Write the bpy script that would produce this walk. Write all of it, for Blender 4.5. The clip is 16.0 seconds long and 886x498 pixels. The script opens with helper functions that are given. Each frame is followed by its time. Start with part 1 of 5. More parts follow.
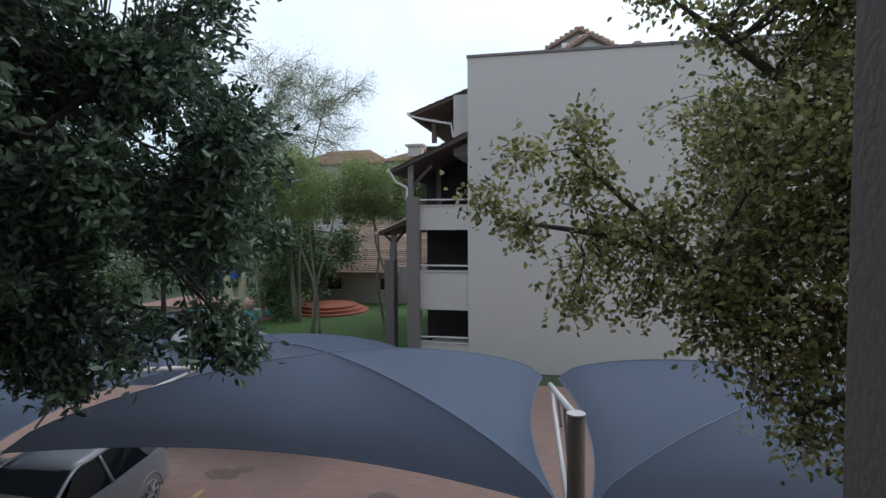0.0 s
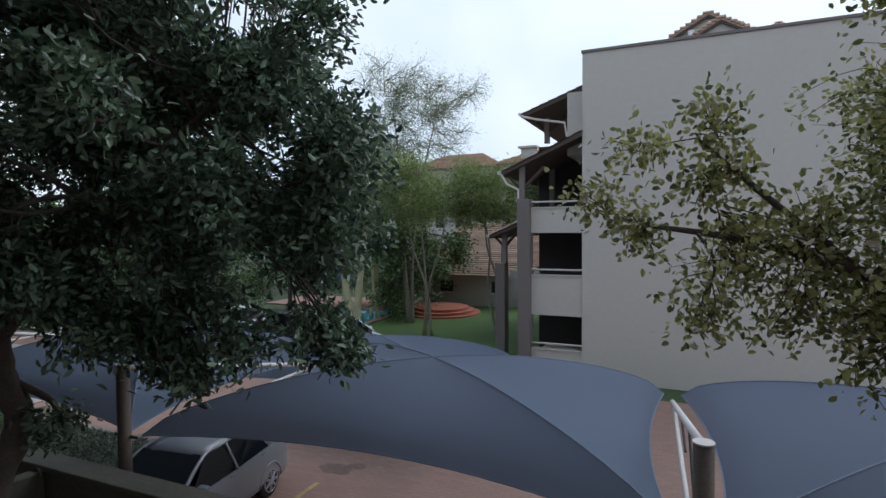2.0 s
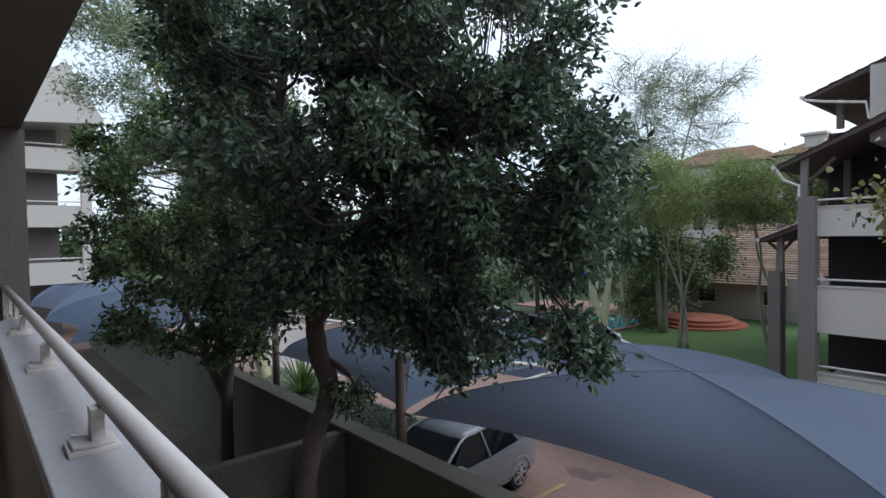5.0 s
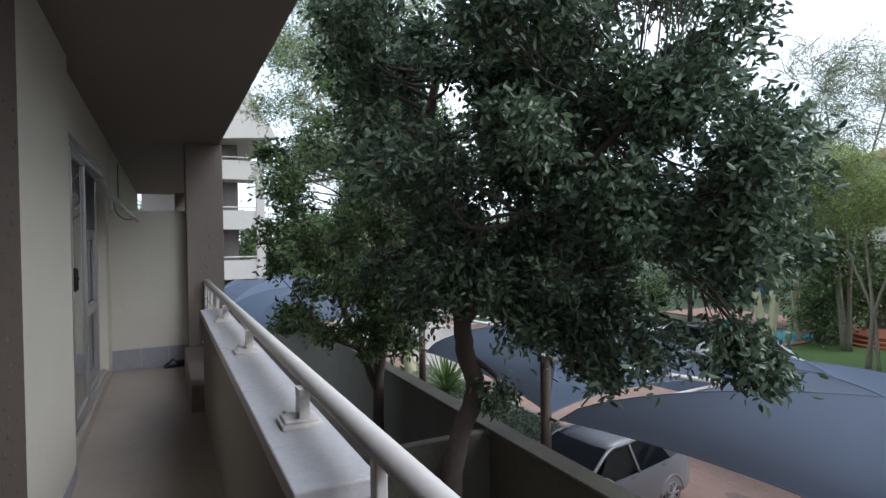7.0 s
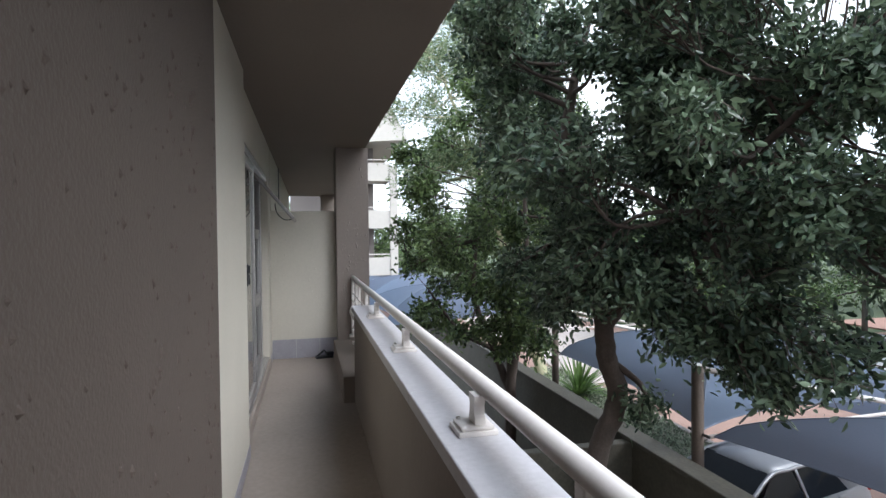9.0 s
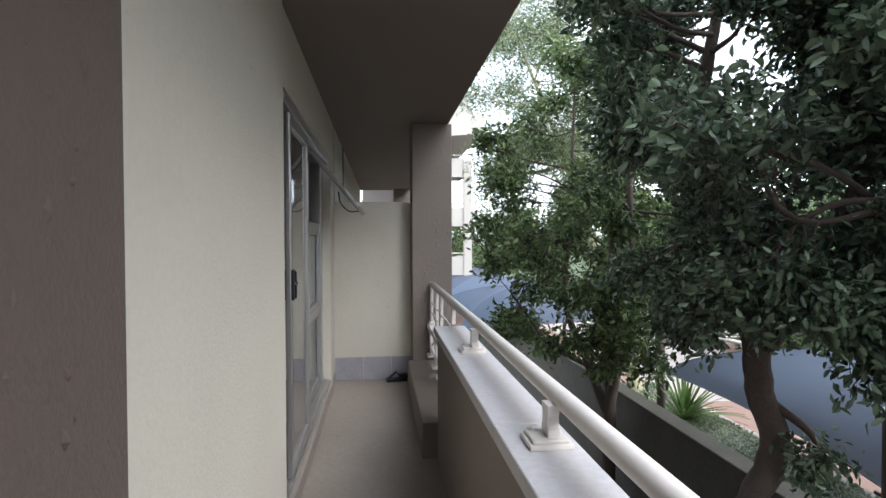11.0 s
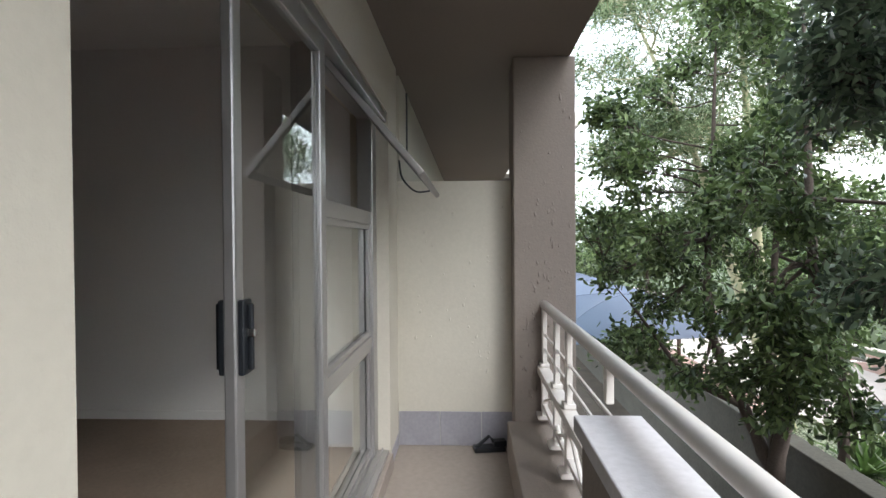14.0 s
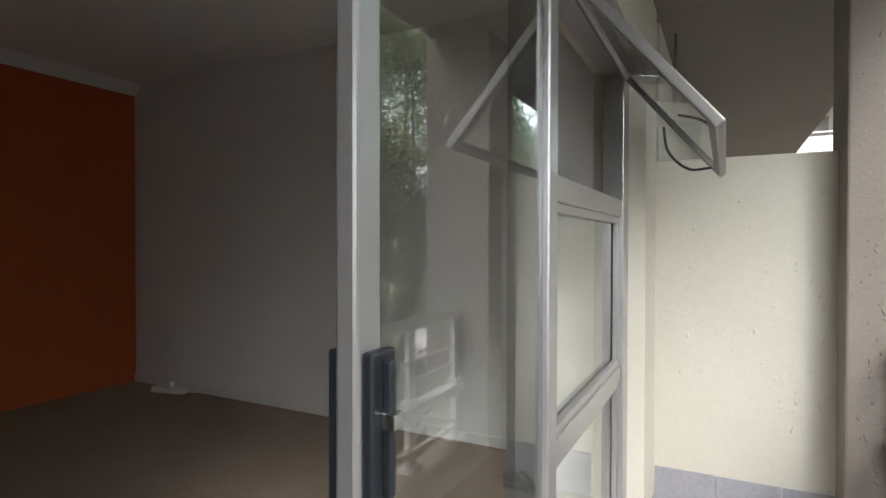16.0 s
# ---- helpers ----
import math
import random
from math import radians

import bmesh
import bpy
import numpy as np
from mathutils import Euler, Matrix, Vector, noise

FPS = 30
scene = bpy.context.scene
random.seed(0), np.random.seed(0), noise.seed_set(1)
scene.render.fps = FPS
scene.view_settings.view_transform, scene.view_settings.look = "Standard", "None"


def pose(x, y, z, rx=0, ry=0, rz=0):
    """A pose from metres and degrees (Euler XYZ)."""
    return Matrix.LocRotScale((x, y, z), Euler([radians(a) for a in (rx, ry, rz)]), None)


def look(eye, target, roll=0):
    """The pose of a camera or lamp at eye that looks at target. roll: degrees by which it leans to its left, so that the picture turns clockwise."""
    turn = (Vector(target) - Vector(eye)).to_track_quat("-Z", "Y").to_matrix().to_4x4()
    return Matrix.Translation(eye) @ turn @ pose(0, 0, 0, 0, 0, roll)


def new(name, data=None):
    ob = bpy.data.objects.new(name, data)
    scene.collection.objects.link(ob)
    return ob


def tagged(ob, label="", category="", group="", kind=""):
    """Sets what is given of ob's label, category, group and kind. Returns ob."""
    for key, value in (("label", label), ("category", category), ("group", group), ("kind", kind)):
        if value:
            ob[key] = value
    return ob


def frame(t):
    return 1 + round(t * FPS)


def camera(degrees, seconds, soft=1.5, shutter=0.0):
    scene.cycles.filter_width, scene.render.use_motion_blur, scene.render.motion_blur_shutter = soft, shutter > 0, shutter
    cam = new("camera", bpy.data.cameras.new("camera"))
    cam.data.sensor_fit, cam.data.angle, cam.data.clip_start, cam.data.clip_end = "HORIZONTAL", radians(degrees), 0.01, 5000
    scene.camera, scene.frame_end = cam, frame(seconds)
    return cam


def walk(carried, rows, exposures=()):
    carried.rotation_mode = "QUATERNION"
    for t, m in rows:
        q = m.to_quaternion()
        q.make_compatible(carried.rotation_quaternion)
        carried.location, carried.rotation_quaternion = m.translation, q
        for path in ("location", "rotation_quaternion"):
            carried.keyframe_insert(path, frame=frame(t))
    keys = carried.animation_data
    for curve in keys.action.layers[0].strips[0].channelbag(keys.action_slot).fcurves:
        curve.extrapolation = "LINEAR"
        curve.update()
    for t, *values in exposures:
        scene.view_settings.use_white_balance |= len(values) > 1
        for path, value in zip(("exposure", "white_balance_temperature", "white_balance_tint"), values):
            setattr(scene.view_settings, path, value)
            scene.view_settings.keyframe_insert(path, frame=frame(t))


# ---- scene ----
cam = camera(77.7, 16.0)
PATH = [
    (0.0, -0.267, 0.186, 1.497, 11.90, -2.59, 0.30),
    (0.5, -0.285, 0.292, 1.495, 12.04, -2.54, 0.30),
    (1.0, -0.274, 0.353, 1.490, 14.32, -2.43, 0.33),
    (1.5, -0.283, 0.438, 1.487, 18.65, -2.31, 0.37),
    (2.0, -0.266, 0.470, 1.492, 23.64, -2.20, 0.46),
    (2.5, -0.262, 0.475, 1.504, 28.62, -2.09, 0.59),
    (3.0, -0.270, 0.455, 1.518, 33.20, -1.94, 0.74),
    (3.5, -0.225, 0.432, 1.528, 37.29, -1.80, 0.81),
    (4.0, -0.170, 0.392, 1.530, 41.20, -1.69, 0.90),
    (6.5, -0.187, 0.199, 1.532, 59.86, -1.15, 0.83),
    (7.0, -0.200, 0.179, 1.535, 63.23, -1.03, 0.73),
    (7.5, -0.221, 0.149, 1.536, 66.39, -1.02, 0.75),
    (8.0, -0.226, 0.114, 1.541, 69.83, -0.96, 0.78),
    (8.5, -0.257, 0.083, 1.543, 73.16, -0.94, 0.69),
    (9.0, -0.363, 0.056, 1.544, 76.22, -1.03, 0.63),
    (9.5, -0.574, 0.032, 1.549, 78.52, -1.18, 0.51),
    (12.0, -2.750, 0.108, 1.515, 84.79, -1.06, 0.14),
    (12.5, -3.107, 0.109, 1.505, 84.85, -1.18, 0.14),
    (13.0, -3.387, 0.106, 1.498, 85.89, -1.21, 0.17),
    (13.5, -3.632, 0.102, 1.490, 88.37, -1.02, 0.32),
    (14.0, -3.835, 0.110, 1.491, 92.78, -0.79, 0.41),
    (14.5, -4.047, 0.094, 1.488, 97.11, -0.71, 0.33),
    (15.0, -4.247, 0.065, 1.479, 103.70, -0.64, 0.18),
    (15.5, -4.428, 0.004, 1.470, 110.13, -0.65, -0.05),
    (16.0, -4.597, -0.073, 1.480, 117.21, -0.68, -0.12),
]
EXPOSURES = [(0, 0.0, 5800, 9), (2, -0.12, 5800, 9), (4, 0.05, 5800, 9), (7, 0.7, 5900, 9), (9.5, 1.4, 6050, 10), (12, 1.42, 6200, 10), (13.5, 1.72, 6250, 9), (15, 2.3, 6350, 8), (16, 2.64, 6350, 7)]
walk(cam, [(t, pose(x, y, z, 90 + pitch, roll, yaw)) for t, x, y, z, yaw, pitch, roll in PATH], EXPOSURES)

# ---- world and light: an overcast day ----
world = bpy.data.worlds.new("overcast_sky")
world.use_nodes = True
scene.world = world
wn, wl = world.node_tree.nodes, world.node_tree.links
sky = wn.new("ShaderNodeTexSky")
sky.sky_type, sky.sun_disc = "NISHITA", False
sky.sun_elevation, sky.sun_rotation = radians(42.7), radians(45)
sky.air_density, sky.dust_density, sky.ozone_density = 1.2, 4.0, 1.0
cloud_tex = wn.new("ShaderNodeTexNoise")
cloud_tex.inputs["Scale"].default_value = 1.6
cloud_tex.inputs["Detail"].default_value = 5.0
cloud_ramp = wn.new("ShaderNodeValToRGB")
cloud_ramp.color_ramp.elements[0].color = (8.2, 9.4, 11.0, 1)
cloud_ramp.color_ramp.elements[0].position = 0.35
cloud_ramp.color_ramp.elements[1].color = (12.5, 12.8, 12.8, 1)
cloud_ramp.color_ramp.elements[1].position = 0.62
cloud_mix = wn.new("ShaderNodeMixRGB")
cloud_mix.inputs["Fac"].default_value = 0.8
wl.new(cloud_tex.outputs["Fac"], cloud_ramp.inputs["Fac"])
wl.new(sky.outputs["Color"], cloud_mix.inputs["Color1"])
wl.new(cloud_ramp.outputs["Color"], cloud_mix.inputs["Color2"])
wl.new(cloud_mix.outputs["Color"], wn["Background"].inputs["Color"])
wn["Background"].inputs["Strength"].default_value = 0.1

sun_data = bpy.data.lights.new("sun", "SUN")
sun_data.energy, sun_data.angle, sun_data.color = 1.2, radians(36), (1.0, 0.975, 0.94)
sun = new("sun", sun_data)
sun.matrix_world = look((26, 30, 34), (0, 4, 0))


# ---- materials ----
def surf(name, col, rough=0.8, metal=0.0, vary=0.12, grain=40.0, stain=2.0, bump=0.15, fine=120.0, dents=0.0, spec=0.5, island=0.0, obj=0.0, tint=None):
    """A surface with variation at two scales, a fine relief and, if asked, dents."""
    m = bpy.data.materials.new(name)
    m.use_nodes = True
    nodes, links = m.node_tree.nodes, m.node_tree.links
    b = nodes["Principled BSDF"]
    b.inputs["Roughness"].default_value, b.inputs["Metallic"].default_value = rough, metal
    b.inputs["Specular IOR Level"].default_value = spec
    tc = nodes.new("ShaderNodeTexCoord")
    big, small = nodes.new("ShaderNodeTexNoise"), nodes.new("ShaderNodeTexNoise")
    for n, sc, det in ((big, stain, 4.0), (small, grain, 6.0)):
        n.inputs["Scale"].default_value, n.inputs["Detail"].default_value = sc, det
        links.new(tc.outputs["Object"], n.inputs["Vector"])
    add = nodes.new("ShaderNodeMath")
    add.operation = "ADD"
    links.new(big.outputs["Fac"], add.inputs[0])
    links.new(small.outputs["Fac"], add.inputs[1])
    last = add.outputs[0]
    if island or obj:
        geo = nodes.new("ShaderNodeNewGeometry") if island else nodes.new("ShaderNodeObjectInfo")
        mul = nodes.new("ShaderNodeMath")
        mul.operation = "MULTIPLY_ADD"
        mul.inputs[1].default_value = 2.0 * (island or obj)
        links.new(geo.outputs["Random Per Island" if island else "Random"], mul.inputs[0])
        links.new(last, mul.inputs[2])
        sub = nodes.new("ShaderNodeMath")
        sub.operation = "SUBTRACT"
        sub.inputs[1].default_value = island or obj
        links.new(mul.outputs[0], sub.inputs[0])
        last = sub.outputs[0]
    ramp = nodes.new("ShaderNodeMapRange")
    ramp.inputs["From Min"].default_value, ramp.inputs["From Max"].default_value = 0.6, 1.4
    links.new(last, ramp.inputs["Value"])
    mix = nodes.new("ShaderNodeMixRGB")
    lo = [c * (1 - vary) for c in col]
    hi = [min(1, c * (1 + vary)) for c in (tint or col)]
    mix.inputs["Color1"].default_value, mix.inputs["Color2"].default_value = (*lo, 1), (*hi, 1)
    links.new(ramp.outputs["Result"], mix.inputs["Fac"])
    links.new(mix.outputs["Color"], b.inputs["Base Color"])
    if bump:
        bn = nodes.new("ShaderNodeBump")
        bn.inputs["Strength"].default_value, bn.inputs["Distance"].default_value = bump, 0.01
        rel = nodes.new("ShaderNodeTexNoise")
        rel.inputs["Scale"].default_value, rel.inputs["Detail"].default_value = fine, 3.0
        links.new(tc.outputs["Object"], rel.inputs["Vector"])
        links.new(rel.outputs["Fac"], bn.inputs["Height"])
        links.new(bn.outputs["Normal"], b.inputs["Normal"])
        if dents:
            mp = nodes.new("ShaderNodeMapping")
            mp.inputs["Scale"].default_value = (1.0, 1.0, 0.5)
            links.new(tc.outputs["Object"], mp.inputs["Vector"])
            warp = nodes.new("ShaderNodeTexNoise")
            warp.inputs["Scale"].default_value, warp.inputs["Detail"].default_value = 60.0, 2.0
            links.new(mp.outputs["Vector"], warp.inputs["Vector"])
            shift = nodes.new("ShaderNodeVectorMath")
            shift.operation = "MULTIPLY_ADD"
            shift.inputs[1].default_value = (0.012, 0.012, 0.012)
            links.new(warp.outputs["Color"], shift.inputs[0])
            links.new(mp.outputs["Vector"], shift.inputs[2])
            vo = nodes.new("ShaderNodeTexVoronoi")
            vo.inputs["Scale"].default_value = 38.0
            links.new(shift.outputs["Vector"], vo.inputs["Vector"])
            sep = nodes.new("ShaderNodeSeparateColor")
            links.new(vo.outputs["Color"], sep.inputs["Color"])
            size = nodes.new("ShaderNodeMapRange")
            size.inputs["From Min"].default_value, size.inputs["From Max"].default_value = 0.45, 1.0
            size.inputs["To Min"].default_value, size.inputs["To Max"].default_value = 0.02, 0.30
            links.new(sep.outputs["Red"], size.inputs["Value"])
            gate = nodes.new("ShaderNodeMath")
            gate.operation = "MULTIPLY"
            links.new(size.outputs["Result"], gate.inputs[0])
            links.new(big.outputs["Fac"], gate.inputs[1])
            dr = nodes.new("ShaderNodeMath")
            dr.operation = "SUBTRACT"
            dr.use_clamp = True
            links.new(gate.outputs[0], dr.inputs[0])
            links.new(vo.outputs["Distance"], dr.inputs[1])
            b2 = nodes.new("ShaderNodeBump")
            b2.invert = True
            b2.inputs["Strength"].default_value, b2.inputs["Distance"].default_value = dents, 0.05
            links.new(dr.outputs[0], b2.inputs["Height"])
            links.new(bn.outputs["Normal"], b2.inputs["Normal"])
            links.new(b2.outputs["Normal"], b.inputs["Normal"])
    return m


def leafy(name, col, tint, rough=0.45, thin=0.38):
    m = surf(name, col, rough=rough, vary=0.35, grain=3.0, stain=0.7, bump=0.0, island=0.5, tint=tint, spec=0.55)
    nodes, links = m.node_tree.nodes, m.node_tree.links
    b = nodes["Principled BSDF"]
    tr = nodes.new("ShaderNodeBsdfTranslucent")
    links.new(b.inputs["Base Color"].links[0].from_socket, tr.inputs["Color"])
    ms = nodes.new("ShaderNodeMixShader")
    ms.inputs["Fac"].default_value = thin
    links.new(b.outputs[0], ms.inputs[1])
    links.new(tr.outputs[0], ms.inputs[2])
    links.new(ms.outputs[0], nodes["Material Output"].inputs["Surface"])
    return m


def clear(name, col=(0.93, 0.97, 0.96), rough=0.0):
    m = bpy.data.materials.new(name)
    m.use_nodes = True
    b = m.node_tree.nodes["Principled BSDF"]
    b.inputs["Base Color"].default_value = (*col, 1)
    b.inputs["Roughness"].default_value, b.inputs["Transmission Weight"].default_value, b.inputs["IOR"].default_value = rough, 1.0, 1.5
    return m


def paved(name, c1, c2, mortar, scale=1.0, w=0.22, h=0.11, rot=0.0):
    """Brick paving in the ground plane."""
    m = surf(name, c1, rough=0.9, grain=30, stain=0.5, vary=0.2)
    nodes, links = m.node_tree.nodes, m.node_tree.links
    b = nodes["Principled BSDF"]
    geo = nodes.new("ShaderNodeNewGeometry")
    mp = nodes.new("ShaderNodeMapping")
    mp.inputs["Rotation"].default_value = (0, 0, rot)
    br = nodes.new("ShaderNodeTexBrick")
    br.inputs["Scale"].default_value = scale
    br.inputs["Brick Width"].default_value, br.inputs["Row Height"].default_value = w, h
    br.inputs["Mortar Size"].default_value = 0.006
    br.inputs["Color1"].default_value, br.inputs["Color2"].default_value, br.inputs["Mortar"].default_value = (*c1, 1), (*c2, 1), (*mortar, 1)
    links.new(geo.outputs["Position"], mp.inputs["Vector"])
    links.new(mp.outputs["Vector"], br.inputs["Vector"])
    old = b.inputs["Base Color"].links[0].from_socket
    mix = nodes.new("ShaderNodeMixRGB")
    mix.blend_type, mix.inputs["Fac"].default_value = "MIX", 0.6
    links.new(old, mix.inputs["Color1"])
    links.new(br.outputs["Color"], mix.inputs["Color2"])
    links.new(mix.outputs["Color"], b.inputs["Base Color"])
    return m


M_CREAM = surf("cream_plaster", (0.54, 0.505, 0.435), bump=0.25, fine=90, dents=0.0, vary=0.05)
M_CREAM_DENT = surf("pitted_cream_plaster", (0.54, 0.505, 0.435), bump=0.12, fine=60, dents=0.5, vary=0.06)
M_TAUPE = surf("taupe_plaster", (0.215, 0.18, 0.157), bump=0.3, fine=80, dents=0.8, vary=0.08)
M_BROWN = surf("brown_pitted_plaster", (0.095, 0.073, 0.061), bump=0.35, fine=90, dents=0.75, vary=0.08)
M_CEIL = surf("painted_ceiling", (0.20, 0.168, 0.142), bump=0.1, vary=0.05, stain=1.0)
M_WHITE = surf("white_wall_paint", (0.76, 0.75, 0.74), bump=0.08, vary=0.03)
M_ORANGE = surf("orange_wall_paint", (0.42, 0.09, 0.022), bump=0.08, vary=0.06)
M_FLOOR = surf("smooth_screed_floor", (0.285, 0.242, 0.213), rough=0.7, bump=0.1, vary=0.14, stain=1.6, grain=25)
M_CARPET = surf("brown_carpet", (0.30, 0.23, 0.18), rough=0.95, bump=0.6, fine=300, vary=0.15)
M_COPING = surf("white_painted_coping", (0.47, 0.455, 0.47), rough=0.6, bump=0.12, vary=0.13, stain=2.2)
M_RAIL = surf("cream_painted_steel", (0.64, 0.60, 0.57), rough=0.4, bump=0.03, vary=0.08, grain=30)
M_TILE = surf("grey_skirting_tile", (0.30, 0.29, 0.32), rough=0.45, bump=0.06, vary=0.15, stain=6, obj=0.3)
M_GROUT = surf("pale_grout", (0.50, 0.48, 0.47), bump=0.1)
M_ALU = surf("grey_aluminium", (0.44, 0.43, 0.43), rough=0.34, metal=0.75, bump=0.02, vary=0.06)
# darker copy of the aluminium: the down-facing sash's shade is in its colour
M_ALU_SHADE = surf("shaded_aluminium", (0.27, 0.26, 0.255), rough=0.4, metal=0.6, bump=0.02, vary=0.1)
M_BLACK = surf("black_plastic", (0.012, 0.014, 0.018), rough=0.4, bump=0.02)
M_STEEL = surf("bright_steel", (0.62, 0.62, 0.62), rough=0.25, metal=1.0, bump=0.0)
M_GLASS = clear("window_glass")
M_NET = surf("navy_shade_net", (0.102, 0.14, 0.205), rough=0.8, bump=0.25, fine=400, vary=0.14, stain=0.6, grain=60)
net_nodes, net_links = M_NET.node_tree.nodes, M_NET.node_tree.links
net_thru = net_nodes.new("ShaderNodeBsdfTranslucent")
net_thru.inputs["Color"].default_value = (0.50, 0.55, 0.64, 1)
net_mix = net_nodes.new("ShaderNodeMixShader")
net_mix.inputs["Fac"].default_value = 0.36
net_links.new(net_nodes["Principled BSDF"].outputs[0], net_mix.inputs[1])
net_links.new(net_thru.outputs[0], net_mix.inputs[2])
net_links.new(net_mix.outputs[0], net_nodes["Material Output"].inputs["Surface"])
M_HEM = surf("pale_hem", (0.16, 0.19, 0.25), rough=0.7, bump=0.0)
M_POST = surf("brown_timber_post", (0.10, 0.075, 0.06), rough=0.75, bump=0.4, fine=30, vary=0.25)
M_PIPE = surf("white_painted_pipe", (0.62, 0.58, 0.55), rough=0.5, bump=0.05, vary=0.1)
M_PAVE = paved("brick_paving", (0.33, 0.205, 0.16), (0.26, 0.165, 0.13), (0.19, 0.14, 0.115))
M_DRIVE = surf("pale_driveway", (0.42, 0.36, 0.32), bump=0.3)
# mossy brown render, its base darkened further for the deep shade under the trees
M_GARDENWALL = surf("mossy_shaded_garden_wall", (0.075, 0.068, 0.052), bump=0.4, fine=30, vary=0.3, stain=1.5, grain=20)
M_BED = surf("pale_gravel_bed", (0.34, 0.31, 0.25), bump=0.7, fine=50, vary=0.3, grain=60)
M_SOIL = surf("garden_soil", (0.09, 0.07, 0.05), bump=0.6, fine=20, vary=0.4)
M_LAWN = surf("lawn", (0.07, 0.13, 0.03), bump=0.8, fine=60, vary=0.35, grain=80, stain=0.4, rough=0.9)
M_GRASS = surf("rough_grass", (0.055, 0.075, 0.03), bump=0.8, fine=8, vary=0.4, grain=6, stain=0.1, rough=0.95)
M_BLDG = surf("grey_painted_render", (0.50, 0.47, 0.43), bump=0.12, vary=0.05, stain=0.15, grain=6, fine=20)
M_BLDG_D = surf("dark_grey_render_and_shade", (0.17, 0.15, 0.14), bump=0.12, vary=0.06, stain=0.3)
M_BLDG_P = surf("pale_render", (0.46, 0.43, 0.39), bump=0.12, vary=0.05, stain=0.3)
# near black: paints in the unlit depth behind balconies and far windows
M_DARK = surf("painted_interior_shade", (0.035, 0.03, 0.03), bump=0.0)
M_ROOFI = surf("far_clay_roof", (0.47, 0.33, 0.25), rough=0.85, bump=0.2, vary=0.25, island=0.3)
M_TIMBER = surf("dark_stained_timber", (0.07, 0.05, 0.04), rough=0.7, bump=0.2)
M_GREYWOOD = surf("weathered_grey_timber", (0.20, 0.18, 0.165), rough=0.8, bump=0.2, vary=0.15)
M_POOL = surf("pool_water", (0.05, 0.38, 0.46), rough=0.08, bump=0.1, fine=6, vary=0.12)
M_BLUE = surf("bright_blue_cloth", (0.01, 0.10, 0.60), rough=0.7, bump=0.1)
M_EDGING = surf("pinkish_brick_edging", (0.30, 0.17, 0.13), bump=0.3)
M_REDBRICK = surf("red_brick_edging", (0.36, 0.12, 0.07), bump=0.3)
M_BARK = surf("rough_bark", (0.085, 0.065, 0.055), rough=0.9, bump=0.9, fine=22, vary=0.35, stain=4)
M_FEVER = surf("yellow_green_bark", (0.46, 0.44, 0.28), rough=0.7, bump=0.3, fine=15, vary=0.2)
M_PALEBARK = surf("pale_bark", (0.24, 0.215, 0.17), rough=0.8, bump=0.3, fine=20, vary=0.25)
M_LEAF_A = leafy("dark_glossy_leaves", (0.042, 0.08, 0.05), (0.135, 0.185, 0.115), rough=0.33, thin=0.29)
M_LEAF_B = leafy("mid_green_leaves", (0.055, 0.10, 0.036), (0.14, 0.20, 0.075), rough=0.40, thin=0.24)
M_LEAF_C = leafy("olive_small_leaves", (0.12, 0.155, 0.045), (0.32, 0.31, 0.12), rough=0.45)
M_LEAF_F = leafy("feathery_yellow_green_leaves", (0.15, 0.21, 0.06), (0.28, 0.34, 0.12), rough=0.6)
M_LEAF_P = leafy("pale_feathery_leaves", (0.13, 0.19, 0.09), (0.22, 0.28, 0.15), rough=0.6)
M_LEAF_G = leafy("bright_agave_blades", (0.10, 0.18, 0.05), (0.20, 0.30, 0.09), rough=0.5)
M_LEAF_M = leafy("grey_green_mat_leaves", (0.20, 0.24, 0.16), (0.32, 0.36, 0.26), rough=0.6)
M_BLOOM = surf("cream_blossom", (0.62, 0.58, 0.45), bump=0.0, rough=0.8)
M_SILVER = surf("silver_car_paint", (0.33, 0.335, 0.35), rough=0.34, metal=0.35, bump=0.0, vary=0.03)
M_WHITECAR = surf("white_car_paint", (0.75, 0.76, 0.78), rough=0.3, bump=0.0, vary=0.03)
M_DARKCAR = surf("black_car_paint", (0.015, 0.017, 0.022), rough=0.2, bump=0.0)
M_CARGLASS = surf("tinted_car_glass", (0.012, 0.015, 0.018), rough=0.06, bump=0.0, spec=0.8)
M_TYRE = surf("tyre_rubber", (0.02, 0.02, 0.021), rough=0.8, bump=0.1)
M_RIM = surf("alloy_rim", (0.5, 0.5, 0.52), rough=0.35, metal=0.8, bump=0.0)
M_YELLOW = surf("worn_yellow_line", (0.42, 0.30, 0.13), bump=0.2, vary=0.35, grain=12)
M_OIL = surf("dried_oil", (0.18, 0.115, 0.092), rough=0.7, bump=0.1, vary=0.3, grain=12)
M_LAMPRED = surf("red_lamp_lens", (0.35, 0.02, 0.02), rough=0.2, bump=0.0)
M_WIRE = surf("black_cable", (0.015, 0.015, 0.015), rough=0.6, bump=0.0)


# ---- builders ----
def mesh_of(name, bm, mat, smooth=False):
    me = bpy.data.meshes.new(name)
    bm.normal_update()
    bm.to_mesh(me)
    bm.free()
    for mt in (mat if isinstance(mat, (list, tuple)) else [mat]):
        me.materials.append(mt)
    if smooth:
        for p in me.polygons:
            p.use_smooth = True
    return me


def part(name, bm, mat, parent, label="", smooth=False):
    ob = new(name, mesh_of(name, bm, mat, smooth))
    ob.parent = parent
    if label:
        ob["label"] = label
    return ob


